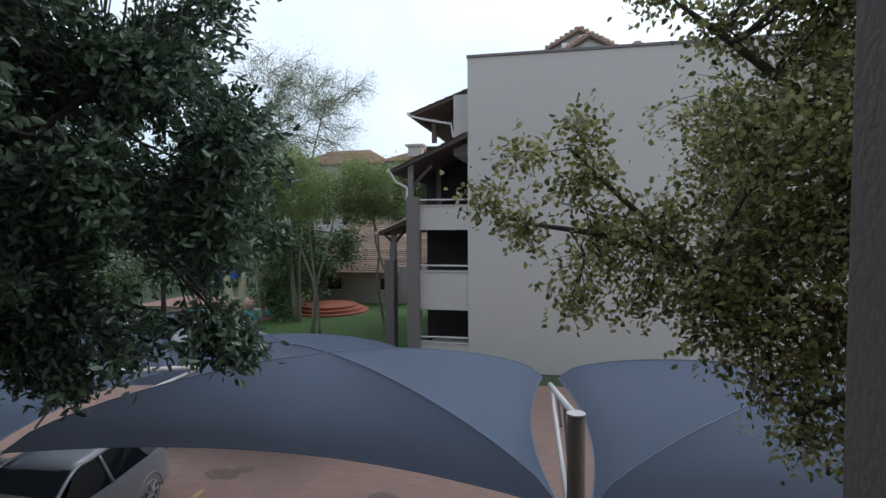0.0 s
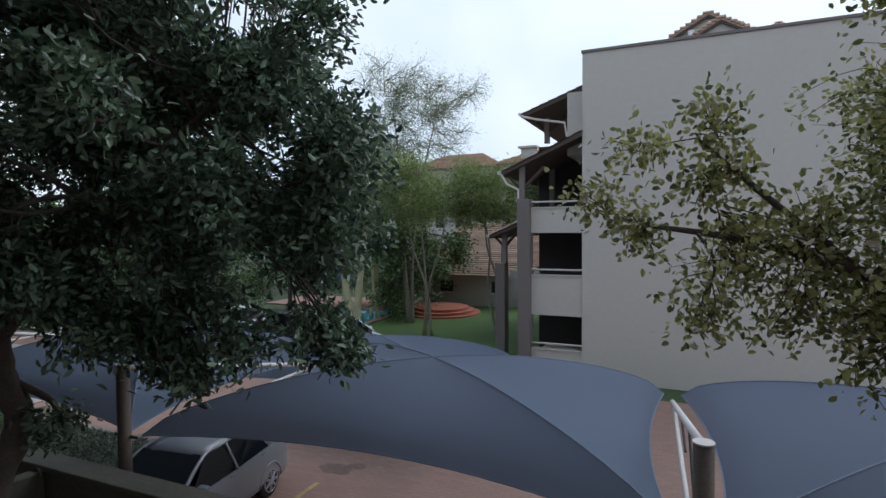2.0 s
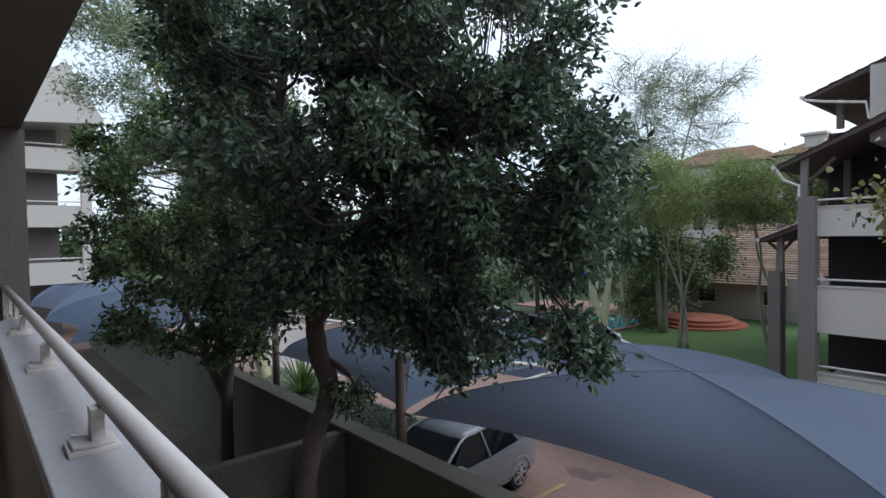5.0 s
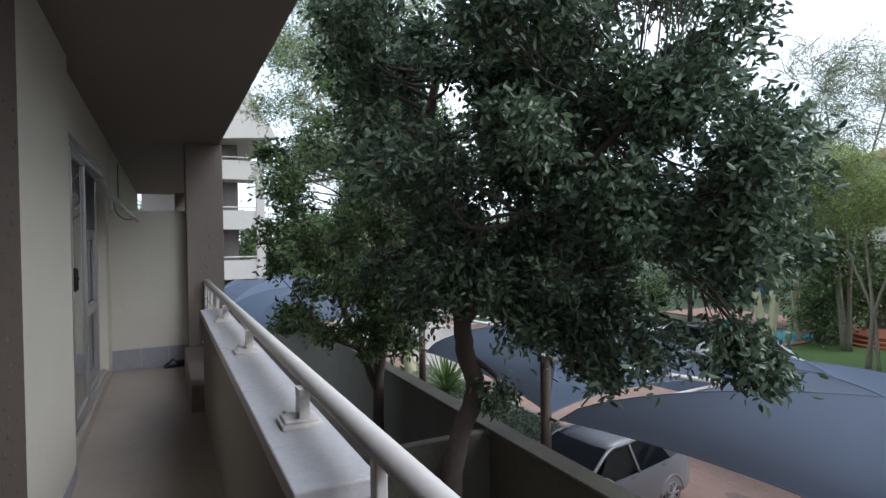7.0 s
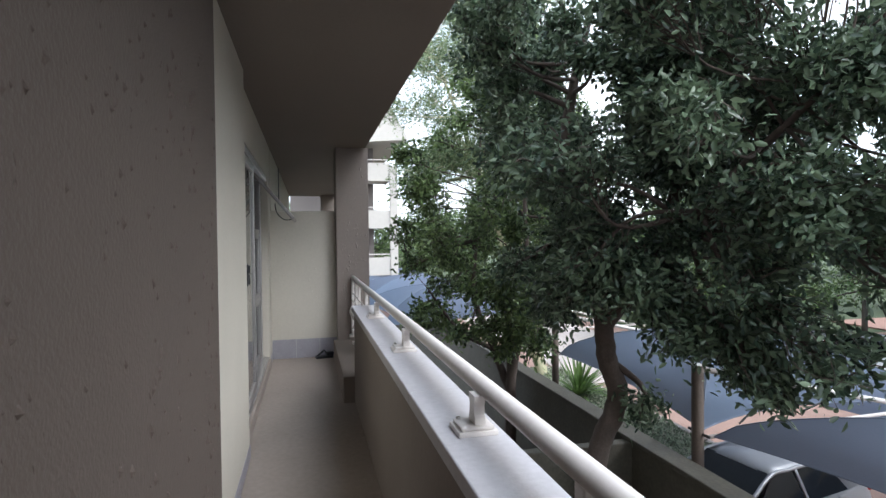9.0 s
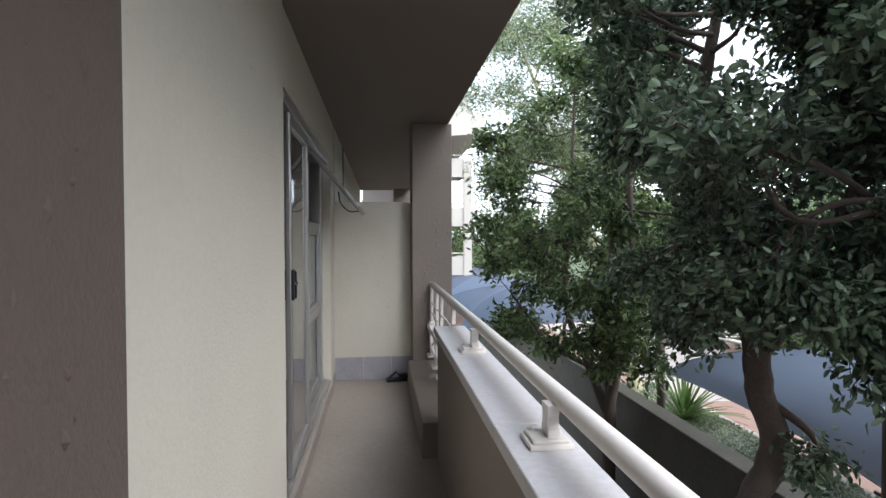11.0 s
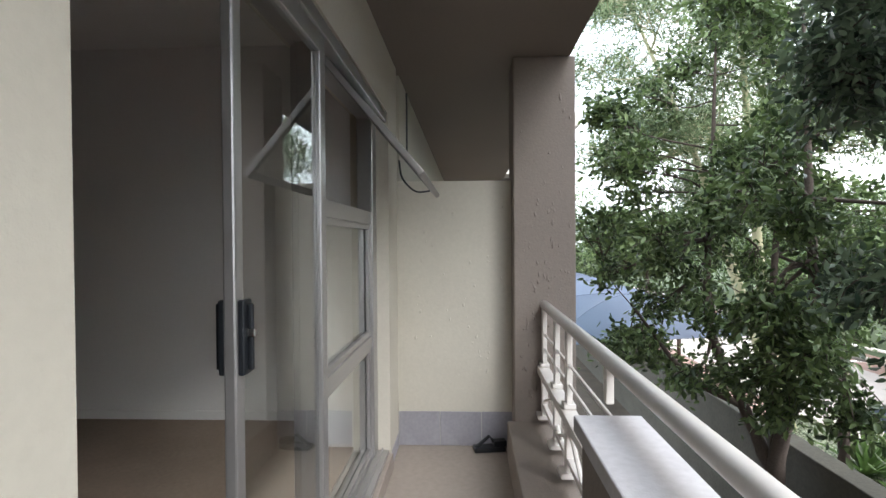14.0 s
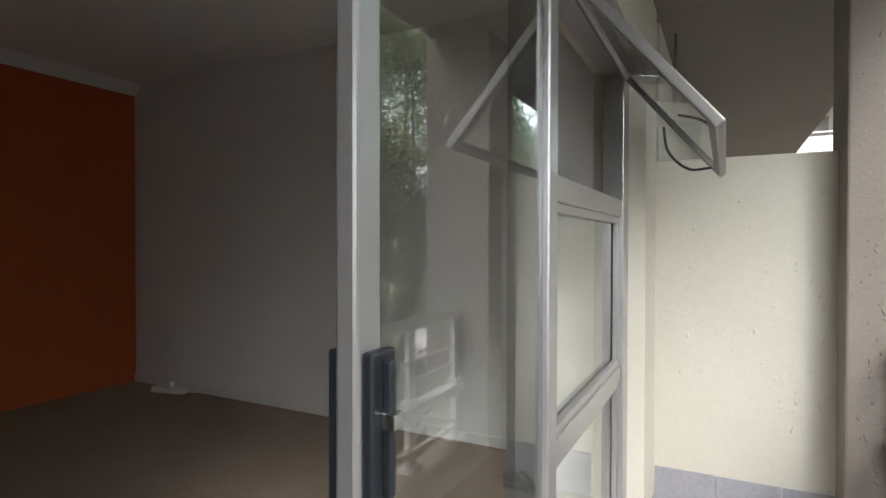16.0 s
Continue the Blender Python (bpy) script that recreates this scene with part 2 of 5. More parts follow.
def thing(name, label, category, group="", at=(0, 0, 0), rz=0.0):
    ob = new(name)
    ob.empty_display_size = 0.1
    ob.matrix_world = pose(*at, 0, 0, rz)
    return tagged(ob, label, category, group)


def setting(name, bm, mat, label="", category="", smooth=False):
    ob = new(name, mesh_of(name, bm, mat, smooth))
    return tagged(ob, label, category, kind="structure")


def box(bm, x0, x1, y0, y1, z0, z1, bevel=0.0, turn=None):
    r = bmesh.ops.create_cube(bm, size=1.0)
    vs = r["verts"]
    for v in vs:
        v.co = Vector(((x0 + x1) / 2 + v.co.x * (x1 - x0), (y0 + y1) / 2 + v.co.y * (y1 - y0), (z0 + z1) / 2 + v.co.z * (z1 - z0)))
    if bevel:
        es = list({e for v in vs for e in v.link_edges})
        out = bmesh.ops.bevel(bm, geom=es, offset=bevel, segments=2, profile=0.5, affect="EDGES")
        vs = list({v for f in out["faces"] for v in f.verts} | {v for v in vs if v.is_valid})
    if turn:
        bmesh.ops.transform(bm, matrix=turn, verts=vs)
    return bm


def abox(*a, **k):
    return box(bmesh.new(), *a, **k)


def tube(bm, pts, radii, n=8, caps=True):
    pts = [Vector(p) for p in pts]
    if not isinstance(radii, (list, tuple)):
        radii = [radii] * len(pts)
    rings = []
    ref = None
    for i, p in enumerate(pts):
        d = (pts[min(i + 1, len(pts) - 1)] - pts[max(i - 1, 0)]).normalized()
        if ref is None:
            ref = d.orthogonal().normalized()
        u = (ref - d * ref.dot(d)).normalized()
        ref = u
        w = d.cross(u)
        rings.append([bm.verts.new(p + (u * math.cos(2 * math.pi * k / n) + w * math.sin(2 * math.pi * k / n)) * radii[i]) for k in range(n)])
    for a, b in zip(rings, rings[1:]):
        for k in range(n):
            bm.faces.new((a[k], a[(k + 1) % n], b[(k + 1) % n], b[k]))
    if caps:
        bm.faces.new(rings[0][::-1])
        bm.faces.new(rings[-1])
    return bm


def curve_pts(pts, n):
    """Points on a smooth curve through pts."""
    pts = [Vector(p) for p in pts]
    ext = [pts[0] * 2 - pts[1]] + pts + [pts[-1] * 2 - pts[-2]]
    out = []
    for i in range(len(pts) - 1):
        a, b, c, d = ext[i:i + 4]
        for k in range(n):
            t = k / n
            out.append(0.5 * ((2 * b) + (c - a) * t + (2 * a - 5 * b + 4 * c - d) * t * t + (3 * b - a - 3 * c + d) * t ** 3))
    out.append(pts[-1])
    return out


def prism(bm, outline, axis, a, b):
    """Extrude an outline of 2D points between a and b along an axis."""
    def at(p, v):
        return {"x": (v, p[0], p[1]), "y": (p[0], v, p[1]), "z": (p[0], p[1], v)}[axis]
    lo, hi = [bm.verts.new(at(p, a)) for p in outline], [bm.verts.new(at(p, b)) for p in outline]
    n = len(outline)
    bm.faces.new(lo[::-1])
    bm.faces.new(hi)
    for k in range(n):
        bm.faces.new((lo[k], lo[(k + 1) % n], hi[(k + 1) % n], hi[k]))
    bmesh.ops.recalc_face_normals(bm, faces=bm.faces[:])
    return bm

GROUND = -3.5
CEIL_Z = 2.75

# ---- the large structure: balcony ----
setting("floor_balcony", abox(-7.84, 2.0, -0.6, 0.84, -0.3, 0.0), M_FLOOR, "bare brownish screed balcony floor with stains", "floor")
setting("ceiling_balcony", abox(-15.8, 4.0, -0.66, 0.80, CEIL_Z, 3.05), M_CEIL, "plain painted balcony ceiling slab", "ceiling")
setting("wall_pier", abox(-2.68, 2.0, -0.67, -0.29, 0.0, CEIL_Z, bevel=0.008), M_BROWN, "brown plastered wall pier with rough pitted surface", "wall")
setting("wall_cream", abox(-4.48, -2.68, -0.67, -0.37, 0.0, CEIL_Z), M_CREAM, "smooth cream plastered balcony wall", "wall")
setting("wall_lintel", abox(-7.42, -4.48, -0.67, -0.42, 2.33, CEIL_Z), M_CREAM, "cream plastered lintel over the sliding door", "wall")
setting("wall_pilaster", abox(-7.84, -7.42, -0.67, -0.42, 0.0, CEIL_Z), M_CREAM, "narrow cream plastered wall beside the window", "wall")
setting("wall_end", abox(-8.0, -7.84, -0.67, 0.42, -0.3, 1.93, bevel=0.006), M_CREAM_DENT, "cream pitted privacy wall at the balcony's end", "wall")
# out of view: added behind the near column to keep side light out
setting("wall_behind", abox(0.22, 0.40, -0.29, 0.42, 0.0, CEIL_Z), M_CREAM, "unseen plain cream wall, added to shut light out of the near end", "wall")
setting("wall_neighbour", abox(-15.8, -8.0, -0.9, -0.42, -0.3, CEIL_Z), M_CREAM, "cream wall of the next balcony", "wall")
setting("floor_neighbour", abox(-15.8, -8.0, -0.42, 0.84, -0.3, -0.01), M_FLOOR, "floor of the next balcony", "floor")
setting("wall_facade_below", abox(-15.8, 6.0, -0.4, 0.3, GROUND, -0.3), M_BLDG_P, "plain rendered wall under the balcony", "wall")
# out of view: stands for upper storeys, height set by the sky light it blocks
setting("wall_sky_blocker", abox(-15.8, 6.0, -8.4, 0.80, 3.05, 6.0), M_BLDG_P, "unseen block over the balcony, added to shut out sky light", "wall")
setting("wall_facade_east", abox(2.25, 6.0, -8.4, 0.84, GROUND, 3.05), M_BLDG_P, "plain rendered wall of the apartment block", "wall")

# columns at both ends of the balcony
for cx, nm in ((-7.83, "column_far"), (0.225, "column_near")):
    setting(nm, abox(cx - 0.2, cx + 0.2, 0.41, 0.835, GROUND, CEIL_Z, bevel=0.012), M_TAUPE, "square taupe plastered concrete column, pitted and scuffed", "column")
setting("column_next", abox(-15.7, -15.3, 0.40, 0.835, -0.3, CEIL_Z), M_TAUPE, "taupe column of the next balcony", "column")

# parapet with its coping, low kerbs at both ends
parapet = setting("parapet", abox(-5.62, -1.58, 0.468, 0.63, -0.3, 0.86), M_TAUPE, "solid taupe plastered balcony parapet", "parapet")
cope = setting("coping", abox(-5.64, -1.56, 0.46, 0.65, 0.86, 0.912), M_COPING, "pale painted parapet coping with fine joints", "coping")
cope_me = mesh_of("slab", abox(-0.511, 0.511, 0.445, 0.665, 0.865, 0.92, bevel=0.006), M_COPING)
for k in range(4):
    t = new("slab", cope_me)
    t.parent, t.location = cope, (-5.65 + (k + 0.5) * 1.025, 0, 0)
setting("kerb_far", abox(-7.63, -5.62, 0.36, 0.72, -0.3, 0.25, bevel=0.01), M_TAUPE, "low plastered kerb under the steel railing", "kerb")
setting("kerb_near", abox(-1.58, 0.024, 0.36, 0.72, -0.3, 0.29, bevel=0.01), M_TAUPE, "low plastered kerb under the steel railing", "kerb")

# skirting tiles along the end wall and the pilaster
skirt = setting("baseboard", abox(-7.84, -7.832, -0.42, 0.42, 0.0, 0.245), M_GROUT, "grey tiled skirting with pale joints", "skirting")
tile_me = mesh_of("tile", abox(0, 0.007, -0.148, 0.148, 0.003, 0.25, bevel=0.002), M_TILE)
for k in range(3):
    t = new("tile", tile_me)
    t.parent, t.location = skirt, (-7.833, -0.265 + 0.302 * k, 0)
low_me = mesh_of("tile", abox(-0.17, 0.17, 0, 0.007, 0.003, 0.095, bevel=0.002), M_TILE)
t = new("tile", low_me)
t.parent, t.location = skirt, (-7.645, -0.42, 0)
long_me = mesh_of("tile", abox(-0.148, 0.148, 0, 0.007, 0.003, 0.095, bevel=0.002), M_TILE)
for k in range(6):
    t = new("tile", long_me)
    t.parent, t.location = skirt, (-4.33 + 0.30 * k, -0.37, 0)

# ---- the room behind the sliding door ----
setting("floor_room", abox(-8.0, -1.0, -5.2, -0.67, -0.3, 0.12), M_CARPET, "dark brown room floor", "floor")
setting("sill_door", abox(-7.42, -4.48, -0.67, -0.40, -0.02, 0.10, bevel=0.006), M_FLOOR, "plain raised door sill", "sill")
setting("wall_room_white", abox(-8.2, -8.0, -5.4, -0.9, -0.3, 3.05), M_WHITE, "white painted room wall", "wall")
setting("wall_room_orange", abox(-8.0, -0.8, -5.4, -5.2, -0.3, 3.05), M_ORANGE, "deep orange painted accent wall", "wall")
setting("wall_room_side", abox(-1.0, -0.8, -5.2, -0.67, -0.3, 3.05), M_WHITE, "white painted room wall", "wall")
setting("wall_room_front", abox(-8.0, -7.46, -0.9, -0.672, -0.3, 3.05), M_WHITE, "white room wall beside the window", "wall")
setting("ceiling_room", abox(-8.0, -1.0, -5.2, -0.67, 3.0, 3.05), M_WHITE, "plain white room ceiling", "ceiling")
bm = bmesh.new()
prism(bm, [(-5.2, 3.0), (-5.2, 2.9), (-5.185, 2.89), (-5.12, 2.96), (-5.1, 3.0)], "x", -8.0, -1.0)
setting("trim_cornice", bm, M_WHITE, "white plaster cornice above the orange wall", "cornice")
bm = bmesh.new()
box(bm, -8.0, -7.985, -5.2, -0.9, 0.12, 0.19, bevel=0.003)
setting("baseboard_room", bm, M_WHITE, "white painted skirting board", "skirting")
for k in range(3):
    so = thing("wall_socket", "white square wall socket on the white room wall", "socket", "wall sockets", (-8.0, -4.75 + 0.2 * k, 0.52))
    part("plate", abox(0, 0.01, -0.04, 0.04, -0.06, 0.06, bevel=0.003), M_WHITE, so)
    part("switch", abox(0.01, 0.016, -0.012, 0.012, 0.01, 0.04, bevel=0.002), M_WHITE, so)
mb = thing("cable_box", "white plastic multi-plug with its cable lying on the floor", "power strip", "", (-7.88, -4.5, 0.12), 12)
part("body", abox(-0.04, 0.04, -0.2, 0.14, 0, 0.05, bevel=0.008), M_WHITE, mb)
part("plug", abox(-0.03, 0.03, -0.06, 0.0, 0.05, 0.10, bevel=0.006), M_WHITE, mb)
part("cable", tube(bmesh.new(), curve_pts([(0, 0.14, 0.02), (-0.05, 0.3, 0.01), (-0.12, 0.4, 0.03), (-0.13, 0.42, 0.4)], 6), 0.005, 6), M_WHITE, mb)

# ---- sliding door and window, grey aluminium ----
door_frame = setting("door_1", abox(-7.42, -4.48, -0.60, -0.43, 2.27, 2.33, bevel=0.004), M_ALU, "grey aluminium sliding door frame, door standing open", "sliding door")
part("bottom_track", abox(-7.42, -4.48, -0.60, -0.43, 0.10, 0.12, bevel=0.003), M_ALU, door_frame)
part("track_rib", abox(-7.42, -4.48, -0.475, -0.467, 0.12, 0.135), M_ALU, door_frame)
part("jamb", abox(-4.53, -4.48, -0.60, -0.43, 0.12, 2.27, bevel=0.003), M_ALU, door_frame)
leaf = part("sliding_leaf", abox(-5.15, -5.10, -0.472, -0.440, 0.13, 2.27, bevel=0.006), M_ALU, door_frame, "sliding door leaf with a tall glass pane")
part("stile", abox(-5.93, -5.86, -0.472, -0.440, 0.13, 2.27, bevel=0.006), M_ALU, leaf)
part("bottom_rail", abox(-5.86, -5.15, -0.48, -0.44, 0.13, 0.20, bevel=0.004), M_ALU, leaf)
part("top_rail", abox(-5.86, -5.15, -0.48, -0.44, 2.20, 2.27, bevel=0.004), M_ALU, leaf)
pane = part("pane", abox(-5.86, -5.15, -0.463, -0.457, 0.20, 2.20), M_GLASS, leaf, "clear glass pane")
pane.visible_shadow = False
for ya, yb in ((-0.440, -0.424), (-0.488, -0.472)):
    bm = bmesh.new()
    box(bm, -5.158, -5.108, ya, yb, 1.175, 1.355, bevel=0.004)
    out = yb if ya > -0.45 else ya - 0.014
    box(bm, -5.138, -5.126, out, out + 0.014, 1.185, 1.345, bevel=0.004)
    part("handle", bm, M_BLACK, leaf, "black plastic pull handle")
part("latch", abox(-5.143, -5.123, -0.424, -0.404, 1.265, 1.285, bevel=0.002), M_STEEL, leaf, "small bright steel lock")

win = setting("window_1", abox(-6.09, -5.985, -0.60, -0.50, 0.12, 2.27, bevel=0.005), M_ALU, "grey aluminium window beside the door, top sash pushed open", "window")
part("mullion", abox(-5.975, -5.94, -0.56, -0.49, 0.12, 2.27, bevel=0.004), M_ALU, win)
part("mullion", abox(-7.42, -7.28, -0.60, -0.50, 0.12, 2.27, bevel=0.005), M_ALU, win)
part("transom", abox(-7.28, -6.09, -0.59, -0.51, 1.60, 1.68, bevel=0.005), M_ALU, win)
part("transom", abox(-7.28, -6.09, -0.59, -0.51, 0.83, 0.90, bevel=0.005), M_ALU, win)
part("bottom_rail", abox(-7.28, -6.09, -0.59, -0.51, 0.12, 0.16, bevel=0.004), M_ALU, win)
for z0, z1 in ((0.16, 0.83), (0.90, 1.60)):
    p = part("pane", abox(-7.28, -6.09, -0.553, -0.547, z0, z1), M_GLASS, win, "clear glass pane")
    p.visible_shadow = False
for z0, z1 in ((0.16, 0.83), (0.90, 1.60)):
    bd = part("bead_frame", abox(-7.28, -7.25, -0.545, -0.52, z0, z1, bevel=0.003), M_ALU, win)
    part("bead", abox(-6.12, -6.09, -0.545, -0.52, z0, z1, bevel=0.003), M_ALU, bd)
    part("bead", abox(-7.25, -6.12, -0.545, -0.52, z0, z0 + 0.03, bevel=0.003), M_ALU, bd)
    part("bead", abox(-7.25, -6.12, -0.545, -0.52, z1 - 0.03, z1, bevel=0.003), M_ALU, bd)
# the awning sash, hinged at its top
tilt = Matrix.Translation((0, -0.50, 2.27)) @ Matrix.Rotation(radians(40), 4, "X") @ Matrix.Translation((0, 0.50, -2.27))
sash = part("sash", bmesh.new(), M_ALU_SHADE, win, "open awning sash of grey aluminium")
bm = bmesh.new()
for a in ((-7.27, -7.235, 1.62, 2.26), (-6.135, -6.10, 1.62, 2.26), (-7.235, -6.135, 1.62, 1.655), (-7.235, -6.135, 2.225, 2.26)):
    box(bm, a[0], a[1], -0.518, -0.488, a[2], a[3], bevel=0.005, turn=tilt)
bm.to_mesh(sash.data)
bm.free()
p = part("pane", abox(-7.235, -6.135, -0.505, -0.499, 1.655, 2.225, turn=tilt), M_GLASS, sash)
p.visible_shadow = False
part("stay", tube(bmesh.new(), curve_pts([(-7.2, -0.32, 1.99), (-7.2, -0.30, 1.88), (-7.2, -0.22, 1.80), (-7.2, -0.13, 1.80)], 6), 0.006, 6), M_BLACK, sash, "black curved window stay")
part("stay_rod", tube(bmesh.new(), [(-7.28, -0.28, 2.02), (-7.28, -0.28, 2.42)], 0.006, 6), M_BLACK, sash, "thin dark upright rod")

# ---- the steel railing ----
RY = 0.62
railing = thing("railing", "cream painted tubular steel balcony railing on brackets", "railing", "", (-3.6, RY, 0.92))


def rl(bm):
    bmesh.ops.translate(bm, vec=(3.6, -RY, -0.92), verts=bm.verts[:])
    return bm


part("handrail", rl(tube(bmesh.new(), [(-7.66, RY, 1.05), (-4, RY, 1.05), (0.04, RY, 1.05)], 0.031, 20)), M_RAIL, railing, "round cream handrail tube", True)
for bx in (-2.07, -3.42, -4.77):
    bk = part("bracket", rl(abox(bx - 0.062, bx + 0.062, RY - 0.115, RY + 0.015, 0.92, 0.936, bevel=0.003)), M_RAIL, railing, "cream steel rail bracket with a stepped base")
    part("base_step", rl(abox(bx - 0.054, bx + 0.054, RY - 0.105, RY + 0.005, 0.936, 0.948, bevel=0.004)), M_RAIL, bk)
    stem = [(-0.036, 0.948), (0.036, 0.948), (0.033, 0.968), (0.027, 0.978), (0.025, 1.005), (0.030, 1.018), (0.033, 1.04), (-0.033, 1.04), (-0.030, 1.018), (-0.025, 1.005), (-0.027, 0.978), (-0.033, 0.968)]
    part("stem", rl(prism(bmesh.new(), [(bx + u, w) for u, w in stem], "y", RY - 0.055, RY - 0.02)), M_RAIL, bk)
    part("bolt", rl(tube(bmesh.new(), [(bx - 0.042, RY - 0.09, 0.948), (bx - 0.042, RY - 0.09, 0.956)], 0.008, 8)), M_STEEL, bk)


def rail_end(posts, x_a, x_b, flat_post):
    """The open steel bay between a column and the parapet."""
    for px in posts:
        po = part("post", rl(abox(px - 0.03, px + 0.03, RY - 0.025, RY + 0.005, 0.66, 1.03, bevel=0.005)), M_RAIL, railing)
        part("foot", rl(abox(px - 0.045, px + 0.045, RY - 0.04, RY + 0.02, 0.64, 0.665, bevel=0.004)), M_RAIL, po)
        part("lower_post", rl(abox(px - 0.028, px + 0.028, RY - 0.03, RY + 0.01, 0.315, 0.64, bevel=0.005)), M_RAIL, po)
        part("base_plate", rl(abox(px - 0.055, px + 0.055, RY - 0.06, RY + 0.04, 0.29, 0.318, bevel=0.004)), M_RAIL, po)
    part("post", rl(abox(flat_post - 0.022, flat_post + 0.022, RY - 0.025, RY + 0.005, 0.90, 1.03, bevel=0.005)), M_RAIL, railing)
    for z in (0.86, 0.76):
        part("thin_rail", rl(tube(bmesh.new(), [(x_a, RY - 0.01, z), (x_b, RY - 0.01, z)], 0.008, 8)), M_RAIL, railing)
    part("panel_rail", rl(abox(x_a, x_b, RY - 0.055, RY + 0.02, 0.59, 0.638, bevel=0.004)), M_RAIL, railing)
    part("panel_rail", rl(abox(x_a, x_b, RY - 0.025, RY + 0.005, 0.36, 0.39, bevel=0.004)), M_RAIL, railing)
    n = 3
    for k in range(n):
        a = x_a + (x_b - x_a) * k / n
        c = x_a + (x_b - x_a) * (k + 1) / n
        part("brace", rl(tube(bmesh.new(), curve_pts([(a, RY - 0.01, 0.61), ((a + c) / 2, RY - 0.01, 0.53), (c, RY - 0.01, 0.39)], 5), 0.012, 8)), M_RAIL, railing)
        part("brace", rl(tube(bmesh.new(), [(c, RY - 0.01, 0.61), (a, RY - 0.01, 0.39)], 0.010, 8)), M_RAIL, railing)


rail_end((-7.58, -7.05, -6.66), -7.62, -5.65, -5.85)
rail_end((-0.55, -0.02), -1.55, 0.02, -1.40)

# a small dark bracket lying on the floor in the corner
br = thing("iron_bracket", "rusty black iron bracket lying on the balcony floor", "bracket", "", (-7.75, 0.24, 0.0), 10)
part("foot", abox(-0.05, 0.05, -0.11, 0.11, 0, 0.03, bevel=0.005), M_BLACK, br)
part("arm", tube(bmesh.new(), [(0, -0.1, 0.02), (0, 0.0, 0.10), (0.0, 0.03, 0.06)], 0.013, 8), M_BLACK, br)
part("plate", abox(-0.035, 0.035, 0.03, 0.12, 0.03, 0.07, bevel=0.006), M_BLACK, br)

# ---- the ground outside ----
setting("ground", abox(-400, 400, 0.25, 600, GROUND - 0.3, GROUND - 0.02), M_GRASS, "rough green ground round the court", "ground")
setting("pavement_court", abox(-60, 30, 0.26, 17.2, GROUND - 0.02, GROUND), M_PAVE, "reddish brick paving of the parking court", "paving")
setting("ground_behind", abox(-400, 400, -400, 0.25, GROUND - 0.3, GROUND - 0.02), M_SOIL, "ground behind the block", "ground")
setting("ground_garden", abox(-30, 12, 0.3, 4.62, GROUND, GROUND + 0.06), M_SOIL, "dark shaded garden soil", "soil")
setting("lawn_pool", abox(-18, -5.6, 19.5, 42, GROUND, GROUND + 0.05), M_LAWN, "green lawn by the pool", "lawn")
setting("road_drive", abox(-80, -17.5, 9.3, 15, GROUND, GROUND + 0.012), M_DRIVE, "pale paved driveway", "driveway")

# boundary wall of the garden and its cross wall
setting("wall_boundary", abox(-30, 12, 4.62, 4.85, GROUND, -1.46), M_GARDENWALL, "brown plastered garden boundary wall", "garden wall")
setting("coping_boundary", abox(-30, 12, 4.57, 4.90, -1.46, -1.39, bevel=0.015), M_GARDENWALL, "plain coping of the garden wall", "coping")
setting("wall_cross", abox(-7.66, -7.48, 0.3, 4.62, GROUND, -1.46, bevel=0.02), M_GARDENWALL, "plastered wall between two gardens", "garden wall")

# raised bed behind the boundary wall
setting("ground_bed", abox(-17.2, -9.2, 4.86, 8.0, GROUND, GROUND + 0.75), M_BED, "pale gravel planting bed behind the wall", "planting bed")
setting("kerb_bed", abox(-17.2, -9.2, 8.0, 8.15, GROUND, GROUND + 0.80, bevel=0.02), M_DRIVE, "pale concrete kerb of a planting bed", "kerb")

# small lumps and scrapes in the coarse plaster


def blemishes(name, label, n, seed, a0, a1, z0, z1, place, size=0.006, flat=0.3):
    """Little teardrop lumps, longer than wide, on an upright face; place(a, z, out) gives the point."""
    rng = np.random.default_rng(seed)
    bm = bmesh.new()
    hubs = [(rng.uniform(a0, a1), rng.uniform(z0, z1)) for _ in range(max(4, n // 10))]
    for _ in range(n):
        if rng.random() < 0.65:
            h = hubs[rng.integers(len(hubs))]
            a, z = h[0] + rng.normal() * 0.07, h[1] + rng.normal() * 0.12
        else:
            a, z = rng.uniform(a0, a1), rng.uniform(z0, z1)
        if not (a0 + 0.02 < a < a1 - 0.02 and z0 < z < z1 - 0.03):
            continue
        w = size * rng.uniform(0.35, 1.0)
        l = w * rng.uniform(1.0, 3.2)
        t = rng.normal() * 0.2
        ring = [(math.cos(q * math.pi / 3) * w * (0.7 if q in (1, 2) else 1.0), math.sin(q * math.pi / 3) * l) for q in range(6)]
        vs = [bm.verts.new(place(a + u * math.cos(t) - v * math.sin(t), z + u * math.sin(t) + v * math.cos(t), 0.0)) for u, v in ring]
        top = bm.verts.new(place(a, z - l * 0.25, w * flat))
        for q in range(6):
            bm.faces.new((vs[q], vs[(q + 1) % 6], top))
    return bm


